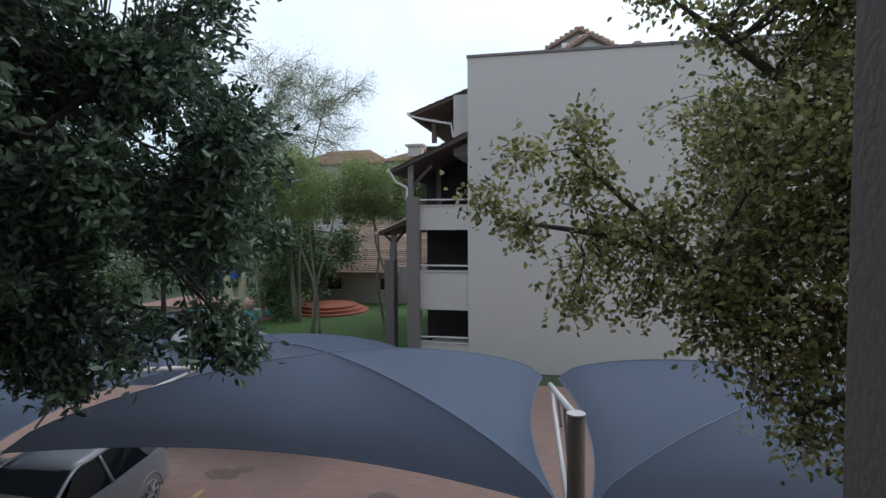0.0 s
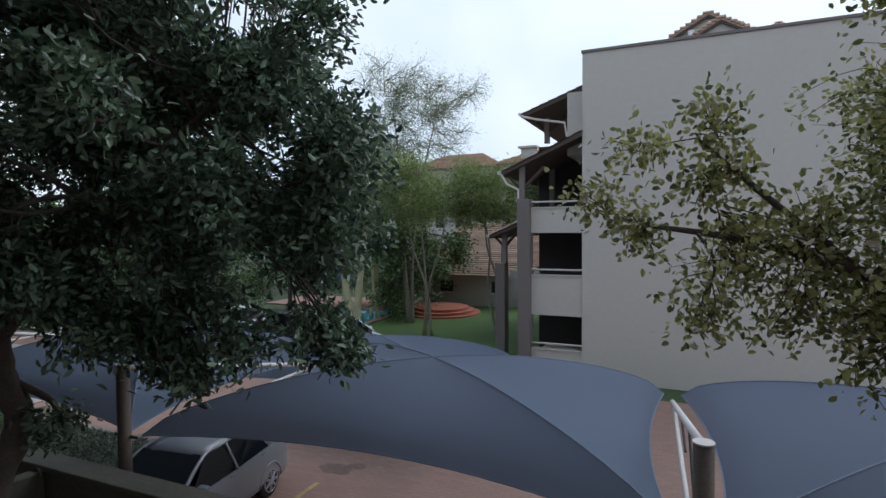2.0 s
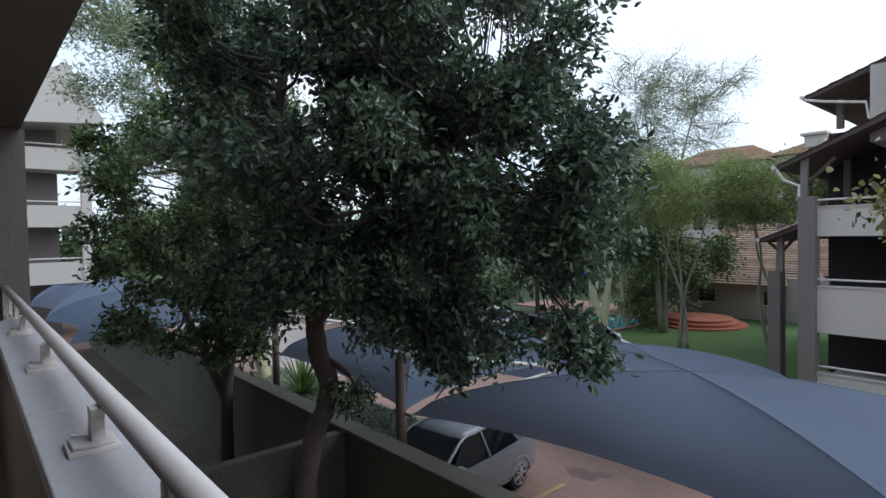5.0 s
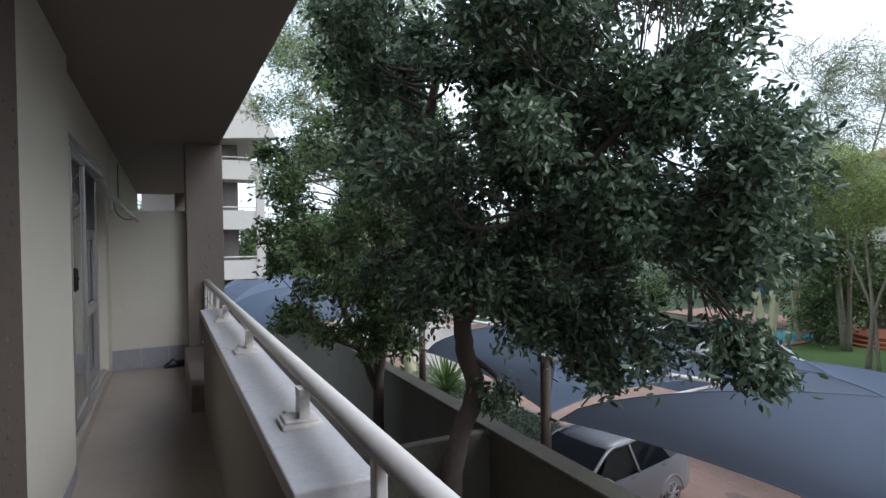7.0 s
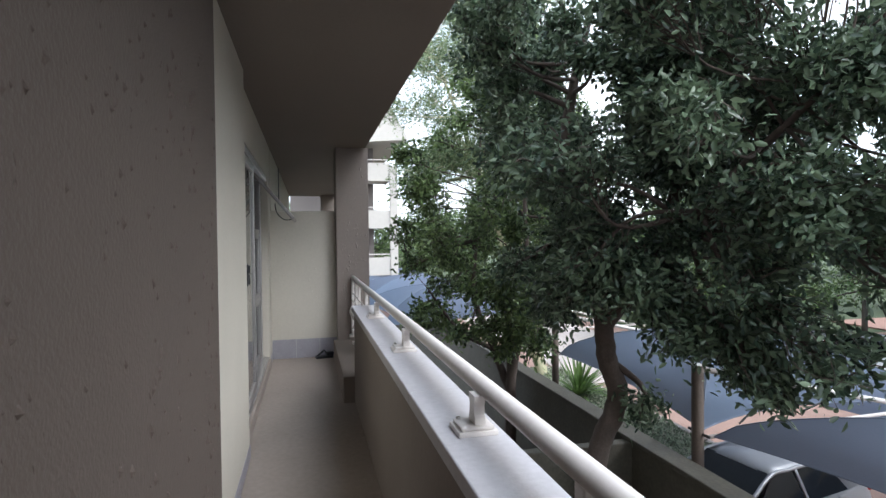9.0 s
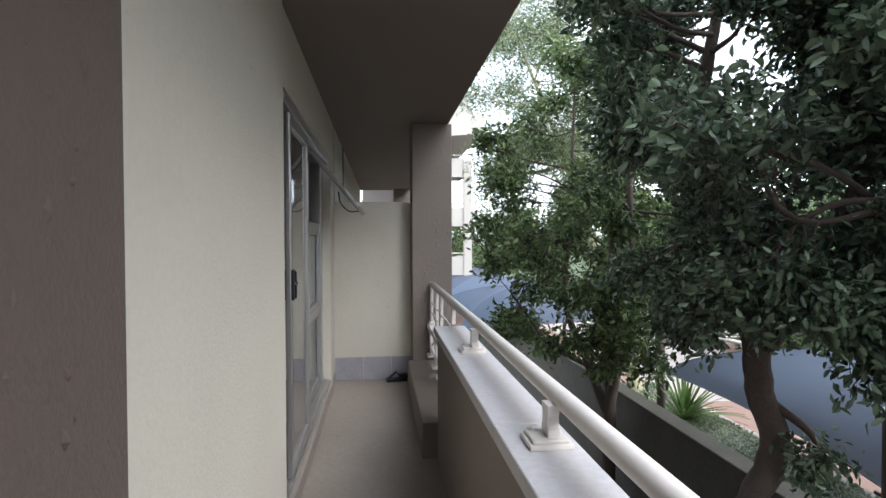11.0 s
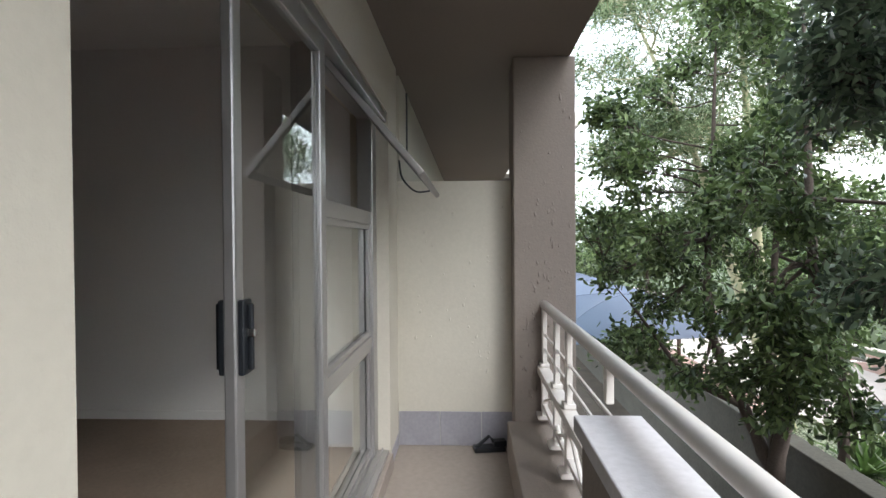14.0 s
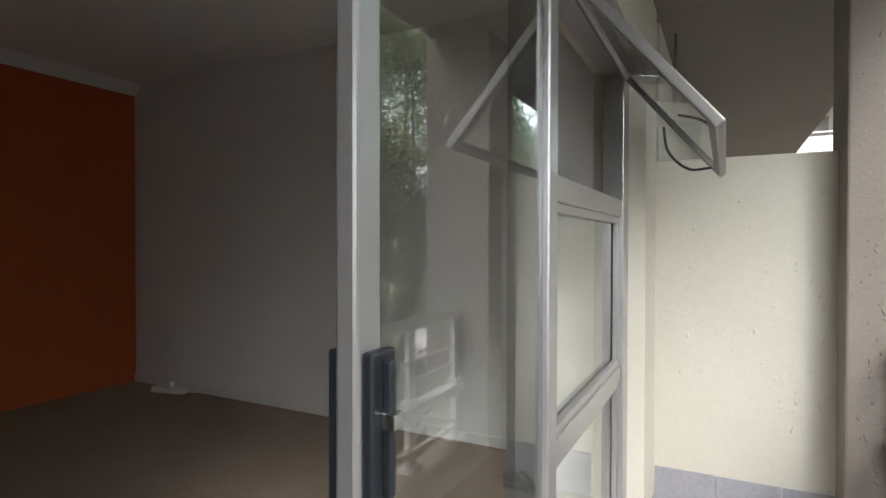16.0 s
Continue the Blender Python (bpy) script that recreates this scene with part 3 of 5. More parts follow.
for nm, parent_name, mat, bm in (
        ("blemish", "wall_pier", M_BROWN, blemishes("b", "", 700, 91, -2.66, -0.2, 0.1, 2.3, lambda a, z, o: (a, -0.2895 + o, z), 0.0085, 0.85)),
        ("blemish", "column_far", M_TAUPE, blemishes("b", "", 130, 92, 0.43, 0.82, 0.4, 2.5, lambda a, z, o: (-7.6295 + o, a, z), 0.0105, 0.8)),
        ("blemish", "wall_end", M_CREAM_DENT, blemishes("b", "", 70, 93, -0.35, 0.4, 0.5, 1.9, lambda a, z, o: (-7.8395 + o, a, z), 0.009, 0.7)),
        ("blemish", "wall_cream", M_CREAM, blemishes("b", "", 18, 94, -4.4, -2.8, 0.5, 2.2, lambda a, z, o: (a, -0.3695 + o, z), 0.004, 0.5))):
    ob = part(nm, bm, mat, bpy.data.objects[parent_name], "small lumps in the plaster")
    ob["kind"] = "stuff"

# ---- carports ----
POST_Y, BACK_Y = 5.15, 9.9


def carport_post(x, y=POST_Y, top=-0.2, label="round brown timber carport post with a pale cap"):
    th = thing("carport_post", label, "carport post", "carport posts", (x, y, GROUND))
    h = top - GROUND
    part("shaft", tube(bmesh.new(), [(0, 0, 0), (0, 0, h / 2), (0, 0, h)], 0.08, 20), M_POST, th, smooth=True)
    part("cap", tube(bmesh.new(), [(0, 0, h), (0, 0, h + 0.012)], 0.083, 20), M_PIPE, th, "pale metal cap")
    bx, by, bz = -0.3, BACK_Y - POST_Y, -1.12
    part("arm", tube(bmesh.new(), [(0, 0.08, h - 0.06), (bx, by, h + bz)], 0.04, 12), M_PIPE, th, "white steel cantilever pipe", True)
    part("lower_arm", tube(bmesh.new(), [(-0.05, 0.09, h - 1.02), (bx * 0.9, by * 0.9, h + bz * 0.9 - 0.04)], 0.028, 10), M_PIPE, th, smooth=True)
    for f in (0.3, 0.55):
        part("strut", tube(bmesh.new(), [(bx * f, by * f, h - 0.06 + (bz + 0.06) * f), (bx * (f - 0.15), by * (f - 0.15), h - 0.95 + 0.25 * f)], 0.014, 8), M_WIRE, th, "thin dark strut")
    part("anchor", tube(bmesh.new(), [(-0.2, 0.02, h - 0.92), (0.2, 0.02, h - 0.92)], 0.02, 8), M_WIRE, th, "dark steel anchor bar")
    return th


def shade_tent(corners, peak, inset=0.62, side=0.24):
    """A tensioned shade net on two crossing arches; its edges curve inwards."""
    c = [Vector(q) for q in corners]
    top = (c[0] + c[1] + c[2] + c[3]) / 4
    o = Vector((top.x, top.y, c[0].z))
    top.z = peak
    th = thing("shade_sail", "dark blue shade net carport roof, domed between its posts", "shade sail", "carport roofs", o)

    def arch(p, s):
        q = p.lerp(top, s)
        q.z = p.z + (top.z - p.z) * math.sin(s * math.pi / 2) ** 0.62
        return q
    nu, nv = 16, 20
    for k in range(4):
        a, b = c[k], c[(k + 1) % 4]
        bm = bmesh.new()
        inward = (top - (a + b) / 2)
        inward.z = 0
        inward.normalize()
        grid = []
        for i in range(nu + 1):
            s = i / nu
            pa, pb = arch(a, s), arch(b, s)
            row = []
            for j in range(nv + 1):
                w = j / nv
                q = pa.lerp(pb, w)
                bow = 4 * w * (1 - w)
                q += inward * (inset if k % 2 == 0 else side) * bow * (1 - s) ** 1.6
                q.z += -0.03 * bow * (1 - s) ** 2 - 0.10 * bow * s * (1 - s) * 4
                row.append(bm.verts.new(q - o))
            grid.append(row)
        for i in range(nu):
            for j in range(nv):
                bm.faces.new((grid[i][j], grid[i][j + 1], grid[i + 1][j + 1], grid[i + 1][j]))
        bmesh.ops.remove_doubles(bm, verts=bm.verts[:], dist=0.0005)
        edge = [tuple(v.co) for v in grid[0] if v.is_valid]
        pn = part("net_panel", bm, M_NET, th, smooth=True)
        part("hem", tube(bmesh.new(), edge, 0.009, 6), M_HEM, pn, "pale stitched hem")
    for k in range(4):
        pts = [arch(c[k], s / 14) - o + Vector((0, 0, 0.004)) for s in range(15)]
        part("seam", tube(bmesh.new(), pts, 0.008, 6), M_HEM, th, "pale seam along the arch")
    return th


def row_tent(x0, x1, y0, y1, zf, zb, peak, inset=0.72, shift=0.0):
    """A net over one bay of a row of carports."""
    return shade_tent([(x0, y0, zf), (x1, y0, zf), (x1 + shift, y1, zb), (x0 + shift, y1, zb)], peak, inset)


for px, py in ((-12.3, 5.68), (-6.75, POST_Y), (-0.11, POST_Y), (6.5, POST_Y)):
    carport_post(px, py)
shade_tent([(-12.1, 5.7, -1.15), (-6.82, 5.28, -1.12), (-7.1, BACK_Y, -1.2), (-12.2, 10.4, -1.25)], -0.3, inset=0.3, side=0.6)
for xa, xb in ((-6.56, -0.24), (0.02, 6.38)):
    row_tent(xa, xb, 5.25, BACK_Y, -1.12, -1.2, -0.36, shift=-0.3)
for xa, xb in ((-26.0, -19.6), (-32.6, -26.2), (-39.2, -32.8)):
    row_tent(xa, xb, 2.6, 8.2, -1.5, -1.2, -0.35)
for px in (-19.5, -26.1, -32.7):
    carport_post(px, 8.4, -0.9)
# a lower one across the lane
row_tent(-10.4, -4.3, 10.6, 14.4, -2.1, -2.0, -1.22, inset=0.5)
for px in (-10.5, -4.2):
    th = thing("carport_post", "round brown timber carport post", "carport post", "carport posts", (px, 14.5, GROUND))
    part("shaft", tube(bmesh.new(), [(0, 0, 0), (0, 0, 1.35)], 0.09, 14), M_POST, th, smooth=True)

# painted parking lines
for lx, ya, yb in ((-6.82, 8.2, 9.2), (-0.6, 8.6, 9.6)):
    tagged(new("parking_line", mesh_of("parking_line", abox(lx - 0.05, lx + 0.05, ya, yb, GROUND + 0.004, GROUND + 0.01), M_YELLOW)), "worn yellow painted parking line on brick paving", "parking line", "parking lines")

rng_s = np.random.default_rng(60)
for sx, sy, sr in ((-6.85, 9.87, 0.38), (-6.5, 10.15, 0.22), (-3.4, 9.6, 0.3)):
    bm = bmesh.new()
    bm.faces.new([bm.verts.new((sx + sr * (1 + 0.12 * rng_s.normal()) * math.cos(q * 0.349), sy + 0.6 * sr * (1 + 0.12 * rng_s.normal()) * math.sin(q * 0.349), GROUND + 0.003)) for q in range(18)])
    tagged(new("oil_stain", mesh_of("oil_stain", bm, M_OIL)), "dark dried oil stain on the brick paving", "stain", "oil stains")


# ---- cars ----
def hatchback(name, label, paint, at, rz, group="parked cars"):
    """A small five-door hatchback; its nose points along -y."""
    car = thing(name, label, "car", group, at, rz)
    # cross sections along y: (y, half width at sill, half width at waist, waist z, bonnet/boot z)
    prof = [(-1.98, 0.55, 0.52, 0.50, 0.62), (-1.90, 0.74, 0.70, 0.62, 0.72), (-1.5, 0.80, 0.77, 0.70, 0.86), (-0.95, 0.82, 0.80, 0.78, 0.94),
            (-0.3, 0.83, 0.81, 0.82, 0.93), (0.6, 0.83, 0.81, 0.86, 0.95), (1.4, 0.82, 0.79, 0.89, 0.98), (1.82, 0.78, 0.75, 0.86, 0.98), (1.95, 0.66, 0.63, 0.60, 0.86)]
    bm = bmesh.new()
    rings = []
    for y, ws, ww, zw, zt in prof:
        half = [(ws * 0.9, 0.2), (ws, 0.30), (ws + 0.015, 0.52), (ww, zw), (ww * 0.93, zt - 0.02), (ww * 0.6, zt), (0.0, zt + 0.015)]
        ring = [bm.verts.new((x, y, z)) for x, z in half] + [bm.verts.new((-x, y, z)) for x, z in half[-2::-1]]
        rings.append(ring)
    for a, b in zip(rings, rings[1:]):
        for k in range(len(a)):
            bm.faces.new((a[k], a[(k + 1) % len(a)], b[(k + 1) % len(a)], b[k]))
    bm.faces.new(rings[0])
    bm.faces.new(rings[-1][::-1])
    bmesh.ops.recalc_face_normals(bm, faces=bm.faces[:])
    bmesh.ops.subdivide_edges(bm, edges=bm.edges[:], cuts=1, use_grid_fill=True, smooth=0.6)
    body = part("body", bm, paint, car, smooth=True)
    # glasshouse
    roof = [(-0.98, 0.70, 0.98), (-0.30, 0.61, 1.37), (0.05, 0.60, 1.42), (0.55, 0.59, 1.435), (1.05, 0.58, 1.40), (1.36, 0.56, 1.34)]
    bm = bmesh.new()
    rr = []
    for y, hw, z in roof[1:]:
        rr.append([bm.verts.new((x, y, z - (abs(x) / hw) ** 3 * 0.05)) for x in (-hw, -hw * 0.6, 0, hw * 0.6, hw)])
    for a, b in zip(rr, rr[1:]):
        for k in range(4):
            bm.faces.new((a[k], a[k + 1], b[k + 1], b[k]))
    bmesh.ops.recalc_face_normals(bm, faces=bm.faces[:])
    bmesh.ops.solidify(bm, geom=bm.faces[:], thickness=0.04)
    part("roof", bm, paint, car, smooth=True)

    def sheet(nm, quad, mat, parent, th=0.02):
        b2 = bmesh.new()
        b2.faces.new([b2.verts.new(v) for v in quad])
        bmesh.ops.solidify(b2, geom=b2.faces[:], thickness=th)
        return part(nm, b2, mat, parent)
    sheet("windscreen", [(-0.72, -1.0, 0.95), (0.72, -1.0, 0.95), (0.58, -0.28, 1.36), (-0.58, -0.28, 1.36)], M_CARGLASS, car)
    sheet("rear_window", [(0.62, 1.80, 0.97), (-0.62, 1.80, 0.97), (-0.54, 1.34, 1.33), (0.54, 1.34, 1.33)], M_CARGLASS, car)
    for s in (1, -1):
        sheet("side_window", [(s * 0.80, -0.78, 0.90), (s * 0.80, 0.28, 0.91), (s * 0.60, 0.22, 1.355), (s * 0.60, -0.22, 1.33)], M_CARGLASS, car)
        sheet("side_window", [(s * 0.80, 0.36, 0.91), (s * 0.79, 1.24, 0.95), (s * 0.60, 0.98, 1.335), (s * 0.60, 0.30, 1.355)], M_CARGLASS, car)
        for nm, pts in (("pillar", [(s * 0.76, -1.02, 0.94), (s * 0.62, -0.30, 1.33), (s * 0.61, 0.1, 1.37), (s * 0.60, 0.6, 1.385), (s * 0.585, 1.2, 1.35)]),
                        ("pillar", [(s * 0.805, 0.32, 0.90), (s * 0.61, 0.26, 1.36)])):
            part(nm, tube(bmesh.new(), curve_pts(pts, 5), 0.03, 8), paint, car, smooth=True)
        sheet("rear_quarter", [(s * 0.79, 1.24, 0.94), (s * 0.74, 1.80, 0.96), (s * 0.56, 1.36, 1.33), (s * 0.60, 0.98, 1.345)], paint, car, 0.03)
        mir = part("mirror", abox(s * 0.93 - 0.09, s * 0.93 + 0.09, -0.72, -0.60, 0.95, 1.07, bevel=0.03), paint, car)
        part("door_handle", abox(s * 0.825 - 0.012, s * 0.825 + 0.012, 0.12, 0.26, 0.84, 0.87, bevel=0.006), paint, car)
        part("door_handle", abox(s * 0.825 - 0.012, s * 0.825 + 0.012, 0.98, 1.12, 0.87, 0.90, bevel=0.006), paint, car)
        part("headlight", abox(s * 0.60 - 0.16, s * 0.60 + 0.14, -1.93, -1.72, 0.62, 0.76, bevel=0.04), M_STEEL, car, "clear headlight")
        part("tail_light", abox(s * 0.72 - 0.07, s * 0.72 + 0.05, 1.74, 1.90, 0.82, 1.10, bevel=0.03), M_LAMPRED, car, "red tail light")
        for wy in (-1.28, 1.22):
            bm = bmesh.new()
            x0, x1 = s * 0.64, s * 0.835
            tube(bm, [(x0, wy, 0.30), (x0 + s * 0.03, wy, 0.30), (x1 - s * 0.03, wy, 0.30), (x1, wy, 0.30)], [0.27, 0.30, 0.30, 0.26], 24)
            wh = part("wheel", bm, M_TYRE, car, "black tyre", True)
            bm = bmesh.new()
            tube(bm, [(x1 - s * 0.01, wy, 0.30), (x1 + s * 0.006, wy, 0.30)], [0.205, 0.195], 24)
            part("rim", bm, M_DARKCAR, wh)
            for q in range(7):
                a = 2 * math.pi * q / 7
                part("spoke", tube(bmesh.new(), [(x1 + s * 0.012, wy, 0.30), (x1 + s * 0.008, wy + 0.195 * math.cos(a), 0.30 + 0.195 * math.sin(a))], [0.03, 0.024], 6), M_RIM, wh)
            ring = [(x1 + s * 0.004, wy + 0.2 * math.cos(2 * math.pi * q / 24), 0.30 + 0.2 * math.sin(2 * math.pi * q / 24)) for q in range(25)]
            part("rim_ring", tube(bmesh.new(), ring, 0.014, 6, caps=False), M_RIM, wh)
            arc = [(s * 0.838, wy + 0.335 * math.cos(math.pi * q / 12), 0.30 + 0.335 * math.sin(math.pi * q / 12)) for q in range(13)]
            part("wheel_arch", tube(bmesh.new(), arc, 0.024, 8), paint, car, smooth=True)
    part("number_plate", abox(-0.24, 0.24, -2.0, -1.985, 0.42, 0.53), M_WHITE, car, "blank pale number plate")
    return car


hatchback("silver_hatchback", "silver five-door hatchback parked under the shade net", M_SILVER, (-7.98, 7.11, GROUND), 7)
hatchback("white_car", "white hatchback parked beyond the carports", M_WHITECAR, (-12.6, 18.6, GROUND), 80)
hatchback("dark_car", "black car parked beyond the carports", M_DARKCAR, (-15.2, 19.6, GROUND), 84)
hatchback("white_car", "white car parked far back by the pool fence", M_WHITECAR, (-19.0, 19.8, GROUND), 86)
hatchback("dark_car", "dark car parked far along the driveway", M_DARKCAR, (-47.5, 11.0, GROUND), 60)

# ---- the building across the court ----
FY = 18.5
bldg = setting("wall_building_across", abox(-3.27, 14, FY, FY + 14, GROUND, 7.0), M_BLDG, "blank grey end wall of the next apartment block", "building")
bmc = abox(-3.30, 14.05, FY - 0.05, FY + 14, 7.0, 7.09, bevel=0.01)
setting("coping_building_across", bmc, M_BLDG_D, "thin dark parapet coping", "coping")
wing = thing("balcony_wing", "balconies of the next block with sloping tiled eaves", "balcony block", "", (-4.2, FY, GROUND))


def wg(bm):
    bmesh.ops.translate(bm, vec=(4.2, -FY, -GROUND), verts=bm.verts[:])
    return bm


for z0, z1, xl in ((1.30, 2.11, -5.15), (-1.445, -0.145, -5.15), (-3.3, -2.62, -5.15)):
    pp = part("parapet", wg(abox(xl, -3.27, FY + 0.05, FY + 0.25, z0, z1)), M_BLDG, wing)
    part("rail", wg(tube(bmesh.new(), [(xl, FY + 0.1, z1 + 0.22), (-3.27, FY + 0.1, z1 + 0.22)], 0.03, 8)), M_PIPE, pp)
    part("coping", wg(abox(xl, -3.27, FY + 0.02, FY + 0.28, z1, z1 + 0.05)), M_BLDG_P, pp)
    part("floor_slab", wg(abox(xl, -3.27, FY + 0.25, FY + 13, z0 - 0.0, z0 + 0.25)), M_BLDG, pp)
for z0, z1, xl in ((1.55, 2.11, -5.9), (-1.2, -0.145, -6.36)):
    pp = part("parapet", wg(abox(xl, -5.2, FY + 2.2, FY + 2.4, z0, z1)), M_BLDG, wing)
    part("rail", wg(tube(bmesh.new(), [(xl, FY + 2.3, z1 + 0.22), (-5.45, FY + 2.3, z1 + 0.22)], 0.03, 8)), M_PIPE, pp)
    part("floor_slab", wg(abox(xl, -5.2, FY + 2.4, FY + 13, z0, z0 + 0.2)), M_BLDG, pp)
# the recess's shade is put into this back wall's near-black colour
part("back_wall", wg(abox(-5.46, -3.27, FY + 3.2, FY + 3.4, GROUND, 4.6)), M_DARK, wing, "recessed balcony back wall, coloured near black for its shade")
part("back_wall", wg(abox(-3.9, -3.28, FY + 0.8, FY + 13, 3.9, 6.0)), M_BLDG, wing)
part("column", wg(abox(-5.37, -4.95, FY - 0.2, FY + 0.3, GROUND, 2.42, bevel=0.02)), M_BLDG_D, wing, "dark grey square column")
part("column", wg(abox(-6.75, -6.37, FY + 1.6, FY + 2.1, GROUND, 0.15, bevel=0.02)), M_BLDG_D, wing, "dark grey square column")
for px, py, za, zb in ((-5.3, FY + 0.2, 2.42, 3.6), (-4.9, FY + 3.0, 2.3, 4.0), (-6.45, FY + 1.9, 0.15, 1.6), (-4.95, FY + 2.4, 4.6, 5.9), (-5.0, FY + 6.0, 2.3, 4.0)):
    part("timber_post", wg(abox(px - 0.09, px + 0.09, py - 0.09, py + 0.09, za, zb, bevel=0.01)), M_GREYWOOD, wing, "weathered grey timber post")
# raking struts under the eaves, pale gutter pipes below them
for px, py, pz, dx in ((-4.95, FY + 2.4, 5.0, 0.95), (-5.3, FY + 0.2, 2.75, 0.75), (-6.45, FY + 1.9, 0.75, 0.65)):
    part("brace", wg(tube(bmesh.new(), [(px, py, pz), (px + dx, py, pz + 0.75)], 0.06, 6)), M_TIMBER, wing)
    part("brace", wg(tube(bmesh.new(), [(px, py, pz), (px - 0.45, py, pz + 0.45)], 0.05, 6)), M_TIMBER, wing)
for pts in ([(-5.5, FY + 0.85, 5.36), (-5.0, FY + 0.85, 5.22), (-4.0, FY + 0.85, 5.02), (-3.92, FY + 0.85, 4.55)], [(-5.95, FY - 0.1, 3.28), (-5.75, FY - 0.1, 2.95), (-5.36, FY - 0.1, 2.75), (-5.36, FY - 0.1, 2.45)]):
    part("downpipe", wg(tube(bmesh.new(), pts, 0.04, 8)), M_PIPE, wing, "pale bent downpipe")


def eave(xl, zl, xr, zr, y0, y1):
    """A sloping tiled eave: boarding below, rows of tiles above, a gutter."""
    ev = part("eave", wg(prism(bmesh.new(), [(xl, zl), (xr, zr), (xr, zr - 0.16), (xl, zl - 0.12)], "y", y0, y1)), M_TIMBER, wing, "dark boarded underside")
    d = Vector((xr - xl, 0, zr - zl))
    nrm = Vector((-d.z, 0, d.x)).normalized()
    rows = max(3, int(d.length / 0.30))
    for k in range(rows):
        a, b = Vector((xl, 0, zl)) + d * (k / rows), Vector((xl, 0, zl)) + d * ((k + 1.12) / rows)
        bm = bmesh.new()
        n = 24
        for j in range(n):
            ya, yb = y0 - 0.05 + (y1 - y0) * j / n, y0 - 0.05 + (y1 - y0) * (j + 1) / n
            ym = (ya + yb) / 2
            vs = [bm.verts.new(a + nrm * h + Vector((0, y, 0))) for y, h in ((ya, 0.03), (ym, 0.09), (yb, 0.03))] + [bm.verts.new(b + nrm * h + Vector((0, y, 0))) for y, h in ((ya, 0.005), (ym, 0.06), (yb, 0.005))]
            bm.faces.new((vs[0], vs[1], vs[4], vs[3]))
            bm.faces.new((vs[1], vs[2], vs[5], vs[4]))
            bm.faces.new((vs[0], vs[2], vs[1]))
        part("tile_row", wg(bm), M_ROOFI, ev)
    part("gutter", wg(tube(bmesh.new(), [(xl - 0.05, y0 - 0.1, zl - 0.02), (xl - 0.05, y1, zl - 0.02)], 0.06, 8)), M_PIPE, ev, "pale gutter")


eave(-5.5, 5.45, -3.3, 6.25, FY + 0.9, FY + 13)
eave(-5.95, 3.35, -3.27, 4.55, FY - 0.1, FY + 13)
eave(-6.9, 1.2, -5.5, 1.80, FY + 1.4, FY + 13)

# small gabled roof lights behind the parapet
rl_t = thing("roof_lantern", "pair of small gabled tile roofs rising above the block", "roof", "", (0.42, 20.5, 7.62))


def gable(cx, w, y0, y1, ze, zr):
    """A gable end facing the court: wall, two slopes of tiles and barge boards."""
    part("wall", prism(bmesh.new(), [(cx - w / 2 + 0.15, -0.54), (cx + w / 2 - 0.15, -0.54), (cx + w / 2 - 0.15, ze), (cx, zr - 0.06), (cx - w / 2 + 0.15, ze)], "y", y0 + 0.12, y1), M_BLDG_P, rl_t)
    for s in (-1, 1):
        part("roof_slope", prism(bmesh.new(), [(cx, zr), (cx + s * w / 2, ze - 0.08), (cx + s * w / 2, ze + 0.02), (cx, zr + 0.11)], "y", y0, y1), M_ROOFI, rl_t)
        part("barge_board", prism(bmesh.new(), [(cx, zr - 0.09), (cx + s * w / 2, ze - 0.17), (cx + s * w / 2, ze - 0.08), (cx, zr)], "y", y0 + 0.01, y0 + 0.06), M_TIMBER, rl_t)
        n = 7
        for k in range(n):
            f = (k + 0.5) / n
            part("verge_tile", abox(-0.085, 0.085, -0.05, 0.12, 0, 0.07, bevel=0.02), M_ROOFI, rl_t).location = (cx + s * w / 2 * f, y0, zr + 0.08 + (ze - zr - 0.09) * f)


gable(0.0, 2.45, 0.6, 4.0, 0.32, 0.92)
gable(0.35, 1.9, 0.0, 0.5, 0.02, 0.50)
gable(2.05, 0.85, 0.8, 3.0, 0.02, 0.30)
part("vent_box", abox(-0.62, -0.42, 0.60, 0.72, 0.22, 0.48, bevel=0.01), M_WHITE, rl_t, "white vent box")
part("lamp", tube(bmesh.new(), [(0.05, 0.58, 0.62), (0.05, 0.72, 0.62)], 0.07, 10), M_WHITE, rl_t, "round white lamp")

# ---- far houses ----


